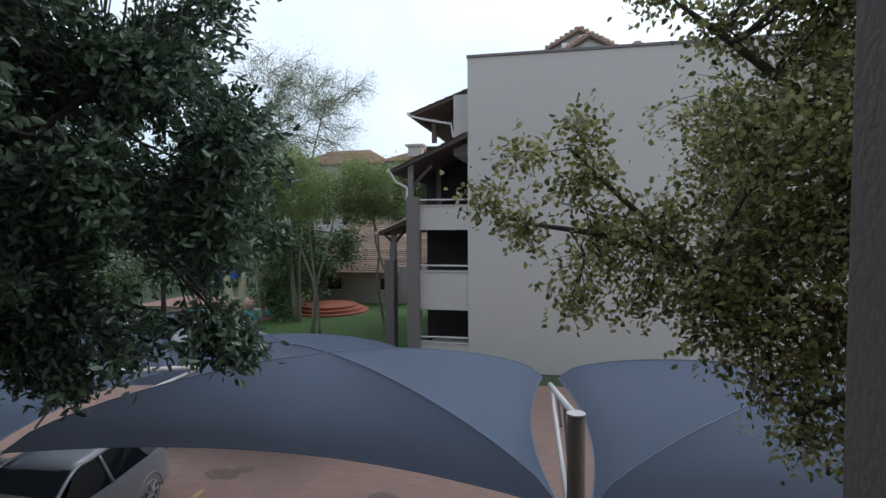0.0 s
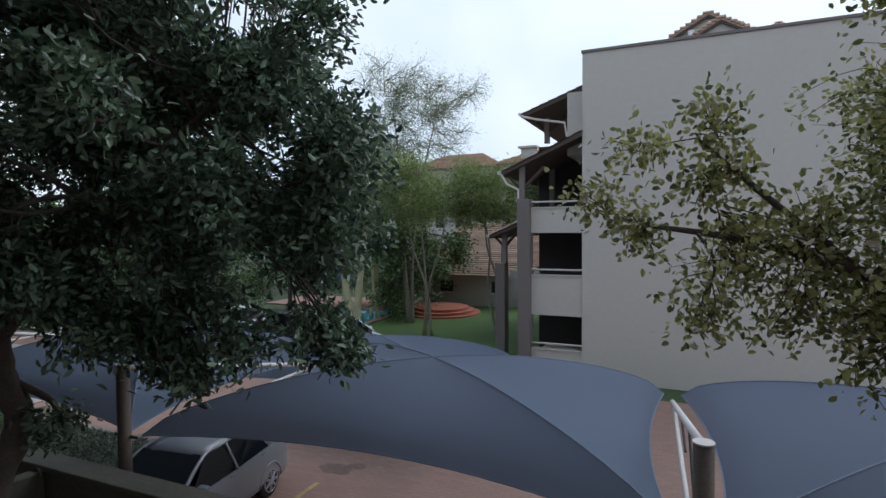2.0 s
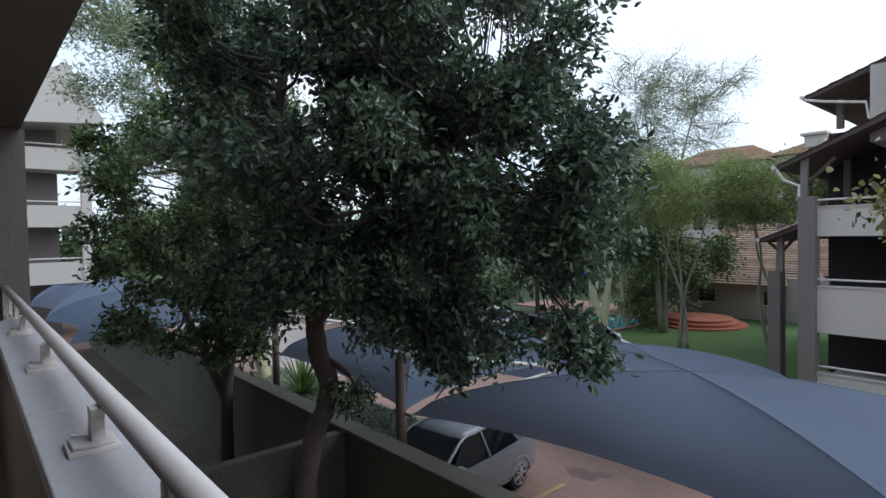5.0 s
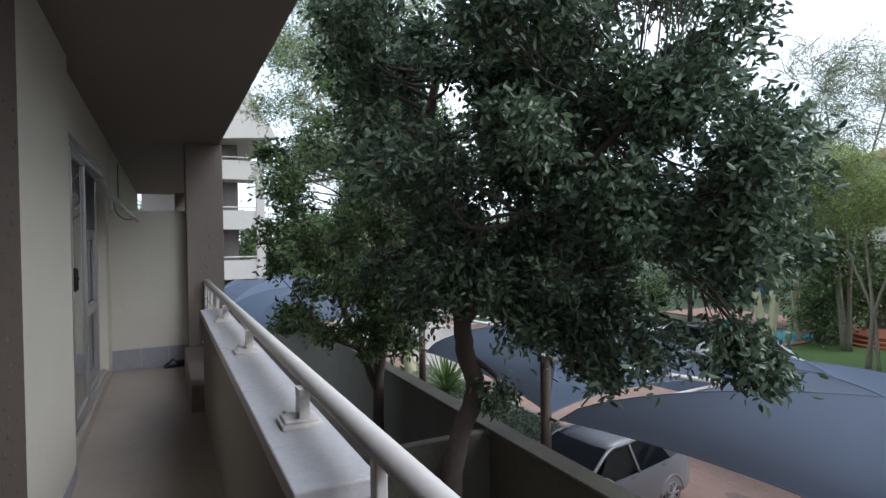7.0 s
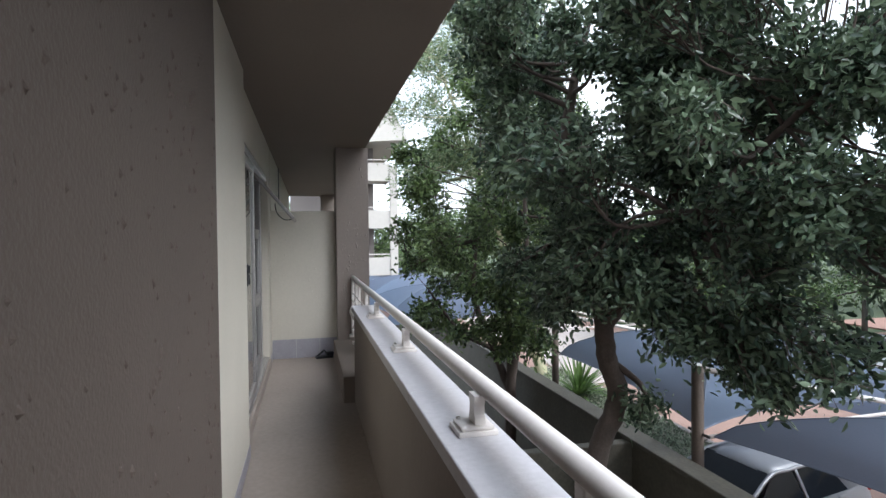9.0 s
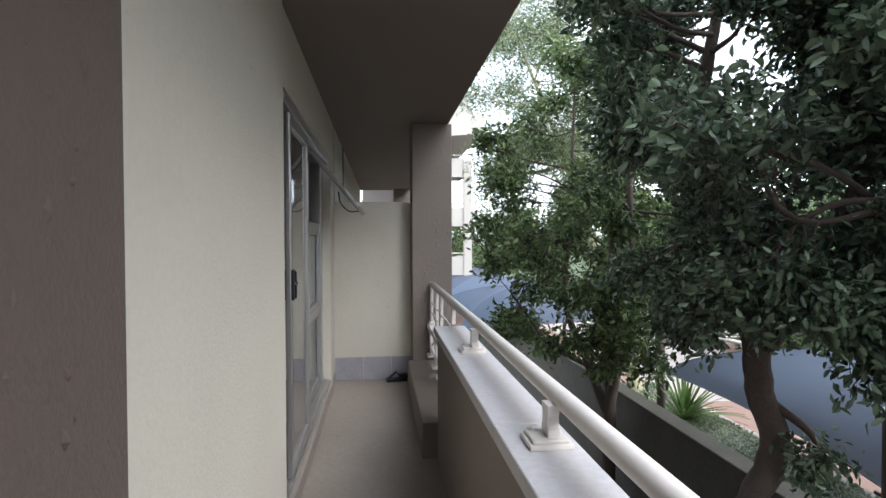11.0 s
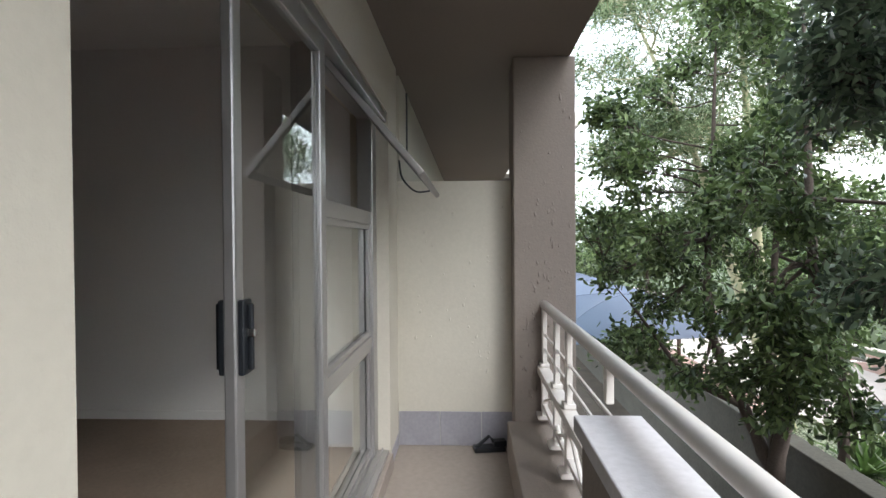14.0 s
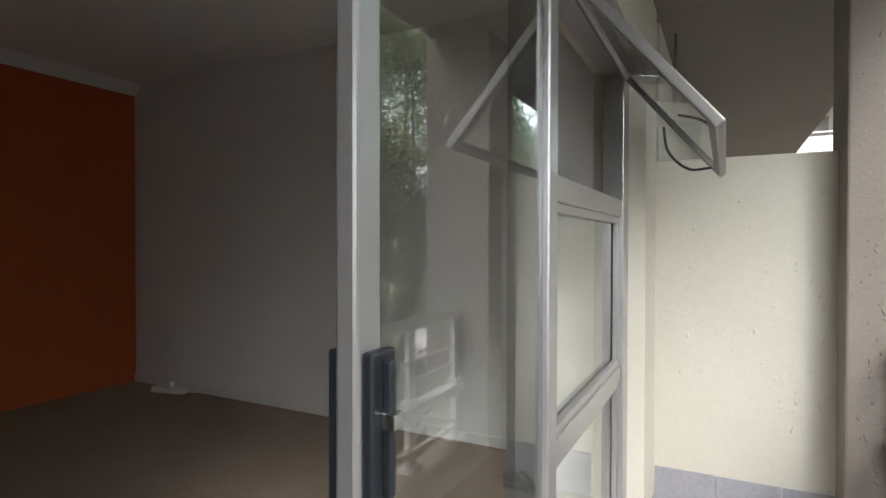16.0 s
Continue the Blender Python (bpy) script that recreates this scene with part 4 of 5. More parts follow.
def tiled_house(name, label, x0, x1, y0, y1, zb, ze, zr, axis="x", mat=None, group="far houses", wins=2, over=0.5):
    h = thing(name, label, "house", group, ((x0 + x1) / 2, (y0 + y1) / 2, zb))
    w, d, e, r = (x1 - x0) / 2, (y1 - y0) / 2, ze - zb, zr - zb
    part("wall", abox(-w, w, -d, d, 0, e), mat or M_BLDG_P, h)
    W, D = w + over, d + over
    ends = [(-w * 0.45, 0), (w * 0.45, 0)] if axis == "x" else [(0, -d * 0.45), (0, d * 0.45)]
    b = [(-W, -D, e), (W, -D, e), (W, D, e), (-W, D, e)]
    t = [(*ends[0], r), (*ends[1], r)]
    faces = [(b[0], b[1], t[1], t[0]), (b[1], b[2], t[1]), (b[2], b[3], t[0], t[1]), (b[3], b[0], t[0])] if axis == "x" else [(b[0], b[1], t[0]), (b[1], b[2], t[1], t[0]), (b[2], b[3], t[1]), (b[3], b[0], t[0], t[1])]
    bm = bmesh.new()
    rows = 26
    for f in faces:
        lo_a, lo_b = Vector(f[0]), Vector(f[1])
        hi_a, hi_b = (Vector(f[3]), Vector(f[2])) if len(f) == 4 else (Vector(f[2]), Vector(f[2]))
        nv = (lo_b - lo_a).cross(hi_a - lo_a).normalized()
        for k in range(rows):
            s0, s1 = k / rows, (k + 1) / rows
            p = [lo_a.lerp(hi_a, s0) + nv * 0.06, lo_b.lerp(hi_b, s0) + nv * 0.06, lo_b.lerp(hi_b, s1), lo_a.lerp(hi_a, s1)]
            vs = [bm.verts.new(v) for v in p]
            bm.faces.new(vs)
            lo = [bm.verts.new(v) for v in (lo_a.lerp(hi_a, s0) - nv * 0.02, lo_b.lerp(hi_b, s0) - nv * 0.02)]
            bm.faces.new((lo[0], lo[1], vs[1], vs[0]))
    part("roof", bm, M_ROOFI, h, "tiled hipped roof")
    for k in range(wins):
        wx = -w + 2 * w * (k + 0.5) / wins
        wn_ = part("window", abox(wx - 0.45, wx + 0.45, -d - 0.03, -d + 0.02, e * 0.45, e * 0.8), M_DARK, h, "dark window")
        part("frame", abox(wx - 0.52, wx + 0.52, -d - 0.05, -d - 0.031, e * 0.45 - 0.06, e * 0.45), M_WHITE, wn_)
    return h


tiled_house("pool_house", "low house with an orange tiled roof by the lawn", -16.0, -9.0, 33, 38, GROUND, -1.5, 1.8)
tiled_house("pool_house", "low house with an orange tiled roof by the lawn", -10.5, -6.0, 35, 42, GROUND, -1.0, 2.6, axis="y")
tiled_house("apartment_house", "distant apartment house with brown tiled roof", -27, -18, 53, 62, GROUND, 7.6, 9.6, wins=4, mat=M_BLDG)
tiled_house("apartment_house", "distant apartment house with brown tiled roof", -18, -4, 55, 64, GROUND, 8.0, 10.0, wins=5, mat=M_BLDG)
ch = thing("chimney_stack", "small square chimney on the far roof", "chimney", "", (-14.6, 55, 8.4))
part("shaft", abox(-0.7, 0.7, -0.5, 0.5, 0, 1.0), M_BLDG_P, ch)
part("cap", abox(-0.95, 0.95, -0.75, 0.75, 1.0, 1.2), M_BLDG_P, ch)

# ---- balcony block at the end of the lane ----
eb = thing("balcony_block", "pale apartment block with stacked balconies", "building", "", (-34, 3, GROUND))
# dark render on this wall paints in the shade behind the balconies
part("wall", abox(-10, -2.0, -4, 1.2, 0, 11.5), M_BLDG_D, eb)
part("column", abox(-0.4, 0.0, 2.0, 2.45, 0, 9.6), M_BLDG, eb)
for k, z in enumerate((3.2, 6.1, 9.0)):
    pb = part("balcony", abox(-2.2, -0.2, -2.0, 2.0, z - 0.35, z - 0.1), M_BLDG_P, eb)
    part("front", abox(-0.3, -0.1, -2.0, 2.0, z - 0.35, z + 0.75), M_BLDG, pb)
    part("side", abox(-2.2, -0.3, 1.85, 2.05, z - 0.35, z + 0.75), M_BLDG, pb)
    part("rail", tube(bmesh.new(), [(-0.2, -2.0, z + 0.95), (-0.2, 2.0, z + 0.95)], 0.035, 6), M_PIPE, pb)
part("roof", prism(bmesh.new(), [(-4.5, 10.7), (1.5, 14.0), (3.0, 11.3), (3.0, 11.1), (-4.5, 10.5)], "x", -10.5, 0.6), M_BLDG, eb)

# ---- pool ----
setting("water_pool", abox(-21.5, -15.5, 24.9, 29.0, GROUND + 0.0, GROUND + 0.06), M_POOL, "turquoise swimming pool water", "pool")
bm = bmesh.new()
for a in ((-21.9, -15.1, 24.5, 24.9), (-21.9, -15.1, 29.0, 29.4), (-21.9, -21.5, 24.9, 29.0), (-15.5, -15.1, 24.9, 29.0)):
    box(bm, *a, GROUND, GROUND + 0.12, bevel=0.02)
setting("kerb_pool", bm, M_EDGING, "pinkish brick pool edging", "pool edge")
setting("pavement_pool", abox(-26, -15.2, 29.4, 34, GROUND, GROUND + 0.06), M_EDGING, "brick paving behind the pool", "paving")
bm = bmesh.new()
for k in range(3):
    tube(bm, [(-13.2, 29.6, GROUND + 0.15 * k), (-13.2, 29.6, GROUND + 0.15 * (k + 1))], 2.3 - 0.35 * k, 28)
setting("terrace_pool", bm, M_REDBRICK, "round red brick terrace with steps", "terrace")
um = thing("sun_umbrella", "bright blue folded-down sun umbrella by the pool", "umbrella", "", (-20.2, 29.9, GROUND + 0.06))
part("pole", tube(bmesh.new(), [(0, 0, 0), (0, 0, 2.6)], 0.03, 8), M_PIPE, um)
bm = bmesh.new()
rim = [bm.verts.new((1.4 * math.cos(a * math.pi / 4), 1.4 * math.sin(a * math.pi / 4), 1.9 - 0.12 * (a % 2))) for a in range(8)]
tp = bm.verts.new((0, 0, 2.6))
for a in range(8):
    bm.faces.new((rim[a], rim[(a + 1) % 8], tp))
part("canopy", bm, M_BLUE, um, "bright blue canopy")

# ---- trees and plants ----
def leaf_mesh(name, pos, axis, size, width, mats, rng, fold=0.25, pick=None, plain=False):
    """Leaves: a pointed blade each, folded along its rib."""
    n = len(pos)
    ax = axis / np.maximum(np.linalg.norm(axis, axis=1, keepdims=True), 1e-6)
    r = rng.normal(size=(n, 3))
    side = np.cross(ax, r)
    side /= np.maximum(np.linalg.norm(side, axis=1, keepdims=True), 1e-6)
    up = np.cross(side, ax)
    sz = (size * rng.uniform(0.7, 1.25, n))[:, None]
    wd = sz * width
    if plain:
        v = np.stack([pos, pos + ax * sz * 0.45 + side * wd * 0.5 + up * wd * fold, pos + ax * sz, pos + ax * sz * 0.45 - side * wd * 0.5 + up * wd * fold], axis=1)
        quads = np.arange(n * 4)
        return finish_leaves(name, v, quads, n, 1, mats, rng, pick)
    v = np.empty((n, 6, 3))
    v[:, 0] = pos
    v[:, 1] = pos + ax * sz * 0.35 + side * wd * 0.5 + up * wd * fold
    v[:, 2] = pos + ax * sz * 0.75 + side * wd * 0.38 + up * wd * fold * 0.7
    v[:, 3] = pos + ax * sz
    v[:, 4] = pos + ax * sz * 0.75 - side * wd * 0.38 + up * wd * fold * 0.7
    v[:, 5] = pos + ax * sz * 0.35 - side * wd * 0.5 + up * wd * fold
    base = (np.arange(n) * 6)[:, None]
    quads = np.concatenate([base + np.array([0, 1, 2, 3]), base + np.array([0, 3, 4, 5])], axis=1).reshape(-1)
    return finish_leaves(name, v, quads, n, 2, mats, rng, pick)


def finish_leaves(name, v, quads, n, faces, mats, rng, pick):
    me = bpy.data.meshes.new(name)
    me.vertices.add(n * v.shape[1])
    me.vertices.foreach_set("co", v.reshape(-1))
    me.loops.add(len(quads))
    me.loops.foreach_set("vertex_index", quads.astype(np.int32))
    me.polygons.add(n * faces)
    me.polygons.foreach_set("loop_start", (np.arange(n * faces) * 4).astype(np.int32))
    me.update(calc_edges=True)
    for m in mats:
        me.materials.append(m)
    if len(mats) > 1:
        idx = np.repeat((rng.random(n) < (pick or 0.0)).astype(np.int32), faces)
        me.polygons.foreach_set("material_index", idx)
    return me


def tree(name, label, trunk, clumps, seed, leaf, width, per, mats, bark, at, group="", droop=0.2, spread=0.16, pick=None, twig_r=0.006, category="tree", plain=False):
    """trunk: stems, each a list of (x, y, z, radius). clumps: (x, y, z, rx, ry, rz, twigs)."""
    rng = np.random.default_rng(seed)
    th = thing(name, label, category, group, at)
    o = Vector(at)
    bm = bmesh.new()
    nodes_ = []
    for stem in trunk:
        pts = curve_pts([Vector(s[:3]) for s in stem], 6)
        rad = []
        for i in range(len(pts)):
            f = i / (len(pts) - 1) * (len(stem) - 1)
            k = min(int(f), len(stem) - 2)
            rad.append(stem[k][3] + (stem[k + 1][3] - stem[k][3]) * (f - k))
        pts = [p + Vector(rng.normal(size=3)) * r * 0.06 for p, r in zip(pts, rad)]
        tube(bm, [p - o for p in pts], rad, 10)
        nodes_ += [(p, r) for p, r in zip(pts[len(pts) // 3:], rad[len(pts) // 3:])]
    tb = bmesh.new()
    P, A = [], []
    for cx, cy, cz, rx, ry, rz, twigs in clumps:
        c = Vector((cx, cy, cz))
        src, r0 = min(nodes_, key=lambda q: (q[0] - c).length + (1.2 * max(0, 0.6 + c.z - q[0].z) if c.z < 1.3 else 0.7 * max(0, q[0].z - c.z)))
        mid = src.lerp(c, 0.5) + Vector(rng.normal(size=3)) * 0.12 * (c - src).length
        lim = curve_pts([src, mid, c], 5)
        rb = min(r0 * 0.55, 0.05 + 0.012 * (c - src).length)
        tube(bm, [p - o for p in lim], [rb * (1 - 0.7 * i / (len(lim) - 1)) for i in range(len(lim))], 6)
        for _ in range(twigs):
            d = rng.normal(size=3)
            d /= np.linalg.norm(d)
            rr = rng.random() ** 0.45
            e = c + Vector((d[0] * rx, d[1] * ry, d[2] * rz)) * rr
            s = lim[rng.integers(len(lim) // 2, len(lim))].lerp(e, 0.15)
            m = s.lerp(e, 0.55) + Vector(rng.normal(size=3)) * 0.12 * (e - s).length + Vector((0, 0, 0.08 * (e - s).length))
            q = curve_pts([s, m, e], 3)
            tube(tb, [p - o for p in q], [twig_r * (1.6 - i / (len(q) - 1)) for i in range(len(q))], 3, caps=False)
            k = rng.integers(max(2, int(per * 0.6)), int(per * 1.4) + 1)
            f = rng.random(k) ** 0.7
            qa = np.array([list(p) for p in q])
            fi = np.clip(0.35 + 0.65 * f, 0, 0.999) * (len(q) - 1)
            ii = fi.astype(int)
            base = qa[ii] + (qa[ii + 1] - qa[ii]) * (fi - ii)[:, None]
            base = base + rng.normal(size=(k, 3)) * spread
            way = (qa[-1] - qa[0])
            way = way / max(np.linalg.norm(way), 1e-6)
            P.append(base - np.array(o))
            A.append(rng.normal(size=(k, 3)) * 0.8 + way * 0.6 + np.array([0, 0, -droop]))
    part("trunk", bm, bark, th, "trunk and limbs", True)
    tw = part("branchwork", tb, bark, th, "fine twigs")
    tw["kind"] = "stuff"
    me = leaf_mesh("crown", np.concatenate(P), np.concatenate(A), leaf, width, mats, rng, pick=pick, plain=plain)
    cr = new("crown", me)
    cr.parent = th
    cr["label"], cr["kind"] = "crown of many small leaves", "stuff"
    return th


def scatter(seed, c, r, n, size, twigs, shell=0.75):
    """Clumps spread over an uneven crown."""
    rng = np.random.default_rng(seed)
    out = []
    for _ in range(n):
        d = rng.normal(size=3)
        d /= np.linalg.norm(d)
        k = shell + (1 - shell) * rng.random() if rng.random() < 0.7 else rng.random() * shell
        s = size * rng.uniform(0.7, 1.3)
        out.append((c[0] + d[0] * r[0] * k, c[1] + d[1] * r[1] * k, c[2] + d[2] * r[2] * k, s, s, s * 0.75, int(twigs * rng.uniform(0.7, 1.3))))
    return out


# the large dark tree in the garden
main_clumps = scatter(3, (-7.4, 5.2, 3.7), (3.5, 3.2, 3.4), 104, 0.55, 24) + scatter(4, (-7.4, 5.2, 2.8), (2.4, 2.2, 2.0), 20, 0.8, 22, shell=0.3)
main_clumps += [(-5.6, 5.2, 0.55, 0.7, 0.6, 0.4, 30), (-4.75, 5.2, 0.15, 0.5, 0.45, 0.4, 26), (-4.2, 5.9, 0.25, 0.5, 0.45, 0.4, 28), (-4.0, 6.2, -0.05, 0.35, 0.35, 0.3, 22), (-6.2, 5.0, 0.25, 0.6, 0.5, 0.35, 26), (-5.3, 5.0, -0.2, 0.3, 0.3, 0.22, 16),
                (-4.2, 6.0, 4.0, 0.8, 0.7, 0.6, 32), (-4.4, 5.6, 3.0, 0.8, 0.7, 0.8, 32), (-4.6, 5.6, 1.8, 0.8, 0.7, 0.8, 32), (-8.6, 3.9, 0.4, 0.7, 0.5, 0.4, 24), (-6.45, 4.6, 0.75, 0.55, 0.4, 0.4, 30), (-6.1, 4.6, 0.3, 0.4, 0.35, 0.3, 24), (-6.9, 4.5, 0.95, 0.6, 0.45, 0.4, 30), (-5.7, 5.0, -0.05, 0.4, 0.35, 0.3, 24),
                (-6.1, 5.0, 4.3, 0.7, 0.6, 0.6, 30), (-9.1, 4.8, 3.3, 0.7, 0.6, 0.6, 30), (-3.7, 5.6, 2.5, 0.55, 0.5, 0.45, 28), (-3.8, 5.6, 1.9, 0.5, 0.5, 0.4, 26), (-3.9, 5.6, 1.3, 0.5, 0.45, 0.35, 24),
                (-5.1, 5.0, 3.5, 0.7, 0.6, 0.6, 32), (-4.9, 4.7, 2.0, 0.6, 0.5, 0.5, 30)]
main_clumps = [(0.9 * x - 0.02, 0.9 * y + 0.02, 0.9 * z + 0.15, 0.9 * a, 0.9 * b, 0.9 * c, n) for x, y, z, a, b, c, n in main_clumps]
main_clumps += [(-8.2, 3.8, 0.9, 0.5, 0.45, 0.35, 24), (-7.6, 3.7, 1.5, 0.5, 0.45, 0.4, 24), (-8.6, 4.2, 1.6, 0.55, 0.5, 0.4, 24), (-8.0, 3.6, 2.3, 0.5, 0.45, 0.4, 22), (-7.0, 4.3, 1.2, 0.5, 0.4, 0.35, 22), (-6.75, 4.35, -0.7, 0.28, 0.25, 0.18, 12),
                (-5.9, 3.6, 0.9, 0.5, 0.4, 0.35, 24), (-6.4, 3.2, 0.85, 0.5, 0.4, 0.3, 24), (-7.0, 3.1, 0.8, 0.5, 0.4, 0.3, 22), (-6.6, 3.6, 1.5, 0.5, 0.4, 0.35, 22), (-5.6, 3.9, 0.5, 0.45, 0.4, 0.3, 20), (-7.9, 3.0, 1.1, 0.5, 0.4, 0.3, 20),
                (-3.9, 5.9, 2.7, 0.5, 0.5, 0.45, 24), (-3.6, 5.7, 2.0, 0.45, 0.45, 0.4, 24), (-3.8, 6.0, 1.3, 0.5, 0.45, 0.4, 24), (-4.3, 5.8, 0.9, 0.45, 0.4, 0.3, 20), (-4.4, 6.1, 1.9, 0.6, 0.5, 0.5, 26)]
tree("garden_tree", "large dark evergreen garden tree with glossy leaves", [
    [(-7.24, 3.72, GROUND, 0.19), (-7.22, 3.80, -2.2, 0.165), (-7.20, 3.90, -1.45, 0.145), (-7.10, 4.10, -0.85, 0.14), (-7.10, 4.14, -0.5, 0.145), (-7.17, 4.02, -0.05, 0.14), (-7.2, 3.98, 0.6, 0.13), (-7.5, 3.9, 1.6, 0.12), (-7.9, 3.8, 2.7, 0.10), (-7.9, 3.95, 3.9, 0.07), (-7.6, 4.2, 5.3, 0.04)],
    [(-7.2, 4.0, 0.3, 0.11), (-6.6, 4.3, 1.1, 0.09), (-5.8, 4.6, 2.0, 0.06), (-4.7, 5.0, 3.0, 0.03)],
    [(-7.2, 3.98, 0.5, 0.09), (-7.0, 4.6, 1.5, 0.075), (-6.9, 5.1, 2.6, 0.06), (-6.8, 5.3, 4.4, 0.03)],
    [(-7.5, 3.9, 1.6, 0.07), (-8.3, 4.3, 2.2, 0.055), (-8.7, 4.7, 3.0, 0.035)],
], main_clumps, 11, 0.105, 0.42, 32, [M_LEAF_A], M_BARK, (-7.24, 3.72, GROUND), group="garden trees", spread=0.085)

# the lighter tree further along
b_clumps = scatter(5, (-12.3, 4.4, 2.7), (2.5, 2.35, 3.3), 68, 0.56, 19)
b_clumps += [(x - 1.6, y + 0.5, z, a, b, c, n) for x, y, z, a, b, c, n in (
    (-9.4, 3.3, -0.3, 0.7, 0.5, 0.3, 22), (-10.4, 2.9, -0.5, 0.8, 0.5, 0.3, 24), (-11.6, 2.6, -0.4, 0.7, 0.5, 0.3, 20), (-9.0, 3.2, 0.5, 0.6, 0.5, 0.35, 20), (-12.4, 2.2, -0.5, 0.6, 0.4, 0.25, 18), (-10.8, 2.2, 0.0, 0.5, 0.4, 0.25, 16), (-9.0, 3.7, -0.3, 0.5, 0.4, 0.3, 22), (-8.6, 3.4, 0.15, 0.5, 0.4, 0.3, 20), (-9.4, 3.5, -0.7, 0.5, 0.35, 0.25, 20), (-8.3, 3.7, -0.5, 0.45, 0.35, 0.25, 18), (-8.8, 3.2, 0.55, 0.5, 0.4, 0.3, 18), (-11.4, 1.9, 0.9, 0.5, 0.4, 0.3, 16))]
tree("garden_tree", "slender garden tree with forked stems and mid-green leaves", [
    [(-11.5, 4.25, GROUND, 0.14), (-11.5, 4.25, -1.75, 0.12), (-11.3, 4.3, -0.9, 0.09), (-10.9, 4.4, 0.2, 0.07), (-11.2, 4.5, 2.4, 0.05), (-11.5, 4.6, 4.8, 0.02)],
    [(-11.5, 4.25, -1.75, 0.10), (-11.85, 4.0, -0.9, 0.08), (-12.3, 3.7, 0.3, 0.06), (-12.9, 4.0, 2.2, 0.045), (-13.2, 4.2, 4.6, 0.02)],
    [(-11.5, 4.25, -1.5, 0.08), (-11.7, 4.3, 0.2, 0.06), (-12.2, 4.7, 2.4, 0.035)],
    [(-11.85, 4.0, -0.9, 0.05), (-12.1, 3.3, -0.5, 0.04), (-12.6, 2.7, 0.4, 0.02)],
], b_clumps, 12, 0.125, 0.42, 22, [M_LEAF_B], M_BARK, (-11.5, 4.25, GROUND), group="garden trees", spread=0.10)

# the small-leaved tree near the other column
c_clumps = scatter(8, (2.0, 4.3, 1.9), (1.4, 1.2, 1.9), 50, 0.5, 40)
c_clumps += [(-0.8, 4.0, 1.65, 0.18, 0.2, 0.12, 10), (-0.5, 4.0, 1.5, 0.25, 0.2, 0.16, 16), (-0.55, 4.0, 1.95, 0.22, 0.2, 0.12, 12), (-0.1, 4.0, 2.05, 0.2, 0.2, 0.2, 16), (-0.15, 4.0, 1.75, 0.3, 0.25, 0.2, 20),
             (0.0, 4.0, 1.3, 0.4, 0.3, 0.3, 34), (0.4, 4.05, 1.45, 0.4, 0.3, 0.3, 34), (0.35, 4.05, 1.05, 0.4, 0.3, 0.3, 30), (-0.2, 4.0, 0.95, 0.25, 0.2, 0.15, 14), (0.8, 4.1, 0.8, 0.4, 0.3, 0.35, 34),
             (1.1, 4.1, 0.35, 0.3, 0.3, 0.3, 24), (1.3, 4.1, 0.05, 0.2, 0.2, 0.2, 14), (0.9, 4.2, 1.6, 0.4, 0.4, 0.4, 34), (1.2, 4.2, 2.6, 0.4, 0.35, 0.4, 34), (0.8, 4.1, 2.75, 0.3, 0.25, 0.3, 26), (0.45, 4.05, 3.0, 0.3, 0.2, 0.15, 18), (0.9, 4.1, 2.1, 0.35, 0.3, 0.35, 32),
             (0.75, 4.2, 1.05, 0.4, 0.35, 0.35, 50), (1.1, 4.2, 0.75, 0.4, 0.35, 0.35, 50), (1.45, 4.2, 0.6, 0.4, 0.35, 0.4, 50), (1.6, 4.1, 0.15, 0.3, 0.3, 0.3, 40), (1.3, 4.2, 1.3, 0.5, 0.4, 0.45, 60), (1.35, 4.0, 2.0, 0.4, 0.4, 0.45, 50), (1.75, 4.0, 1.0, 0.4, 0.4, 0.5, 50), (1.1, 4.1, 3.2, 0.35, 0.3, 0.3, 36), (1.5, 4.0, 2.9, 0.4, 0.35, 0.4, 44)]
tree("flowering_tree", "small-leaved olive-green tree with pale blossom", [
    [(2.3, 4.4, GROUND, 0.12), (2.2, 4.4, -1.2, 0.11), (2.0, 4.3, 0.3, 0.10), (2.1, 4.3, 2.0, 0.07), (2.2, 4.3, 3.6, 0.03)],
    [(2.05, 4.3, 0.5, 0.07), (1.4, 4.2, 0.95, 0.055), (0.7, 4.1, 1.2, 0.04), (0.1, 4.0, 1.4, 0.025), (-0.5, 4.0, 1.5, 0.012)],
    [(2.1, 4.3, 1.2, 0.06), (1.6, 4.2, 2.0, 0.045), (1.0, 4.1, 2.5, 0.03), (0.5, 4.05, 2.9, 0.015)],
    [(2.0, 4.3, 0.2, 0.05), (1.6, 4.2, 0.35, 0.04), (1.25, 4.1, 0.25, 0.02)],
    [(0.6, 4.1, 1.25, 0.025), (0.1, 4.0, 1.7, 0.018), (-0.2, 4.0, 2.0, 0.008)],
], c_clumps, 13, 0.05, 0.6, 19, [M_LEAF_C, M_BLOOM], M_BARK, (2.3, 4.4, GROUND), spread=0.07, pick=0.09, twig_r=0.003, droop=0.0)


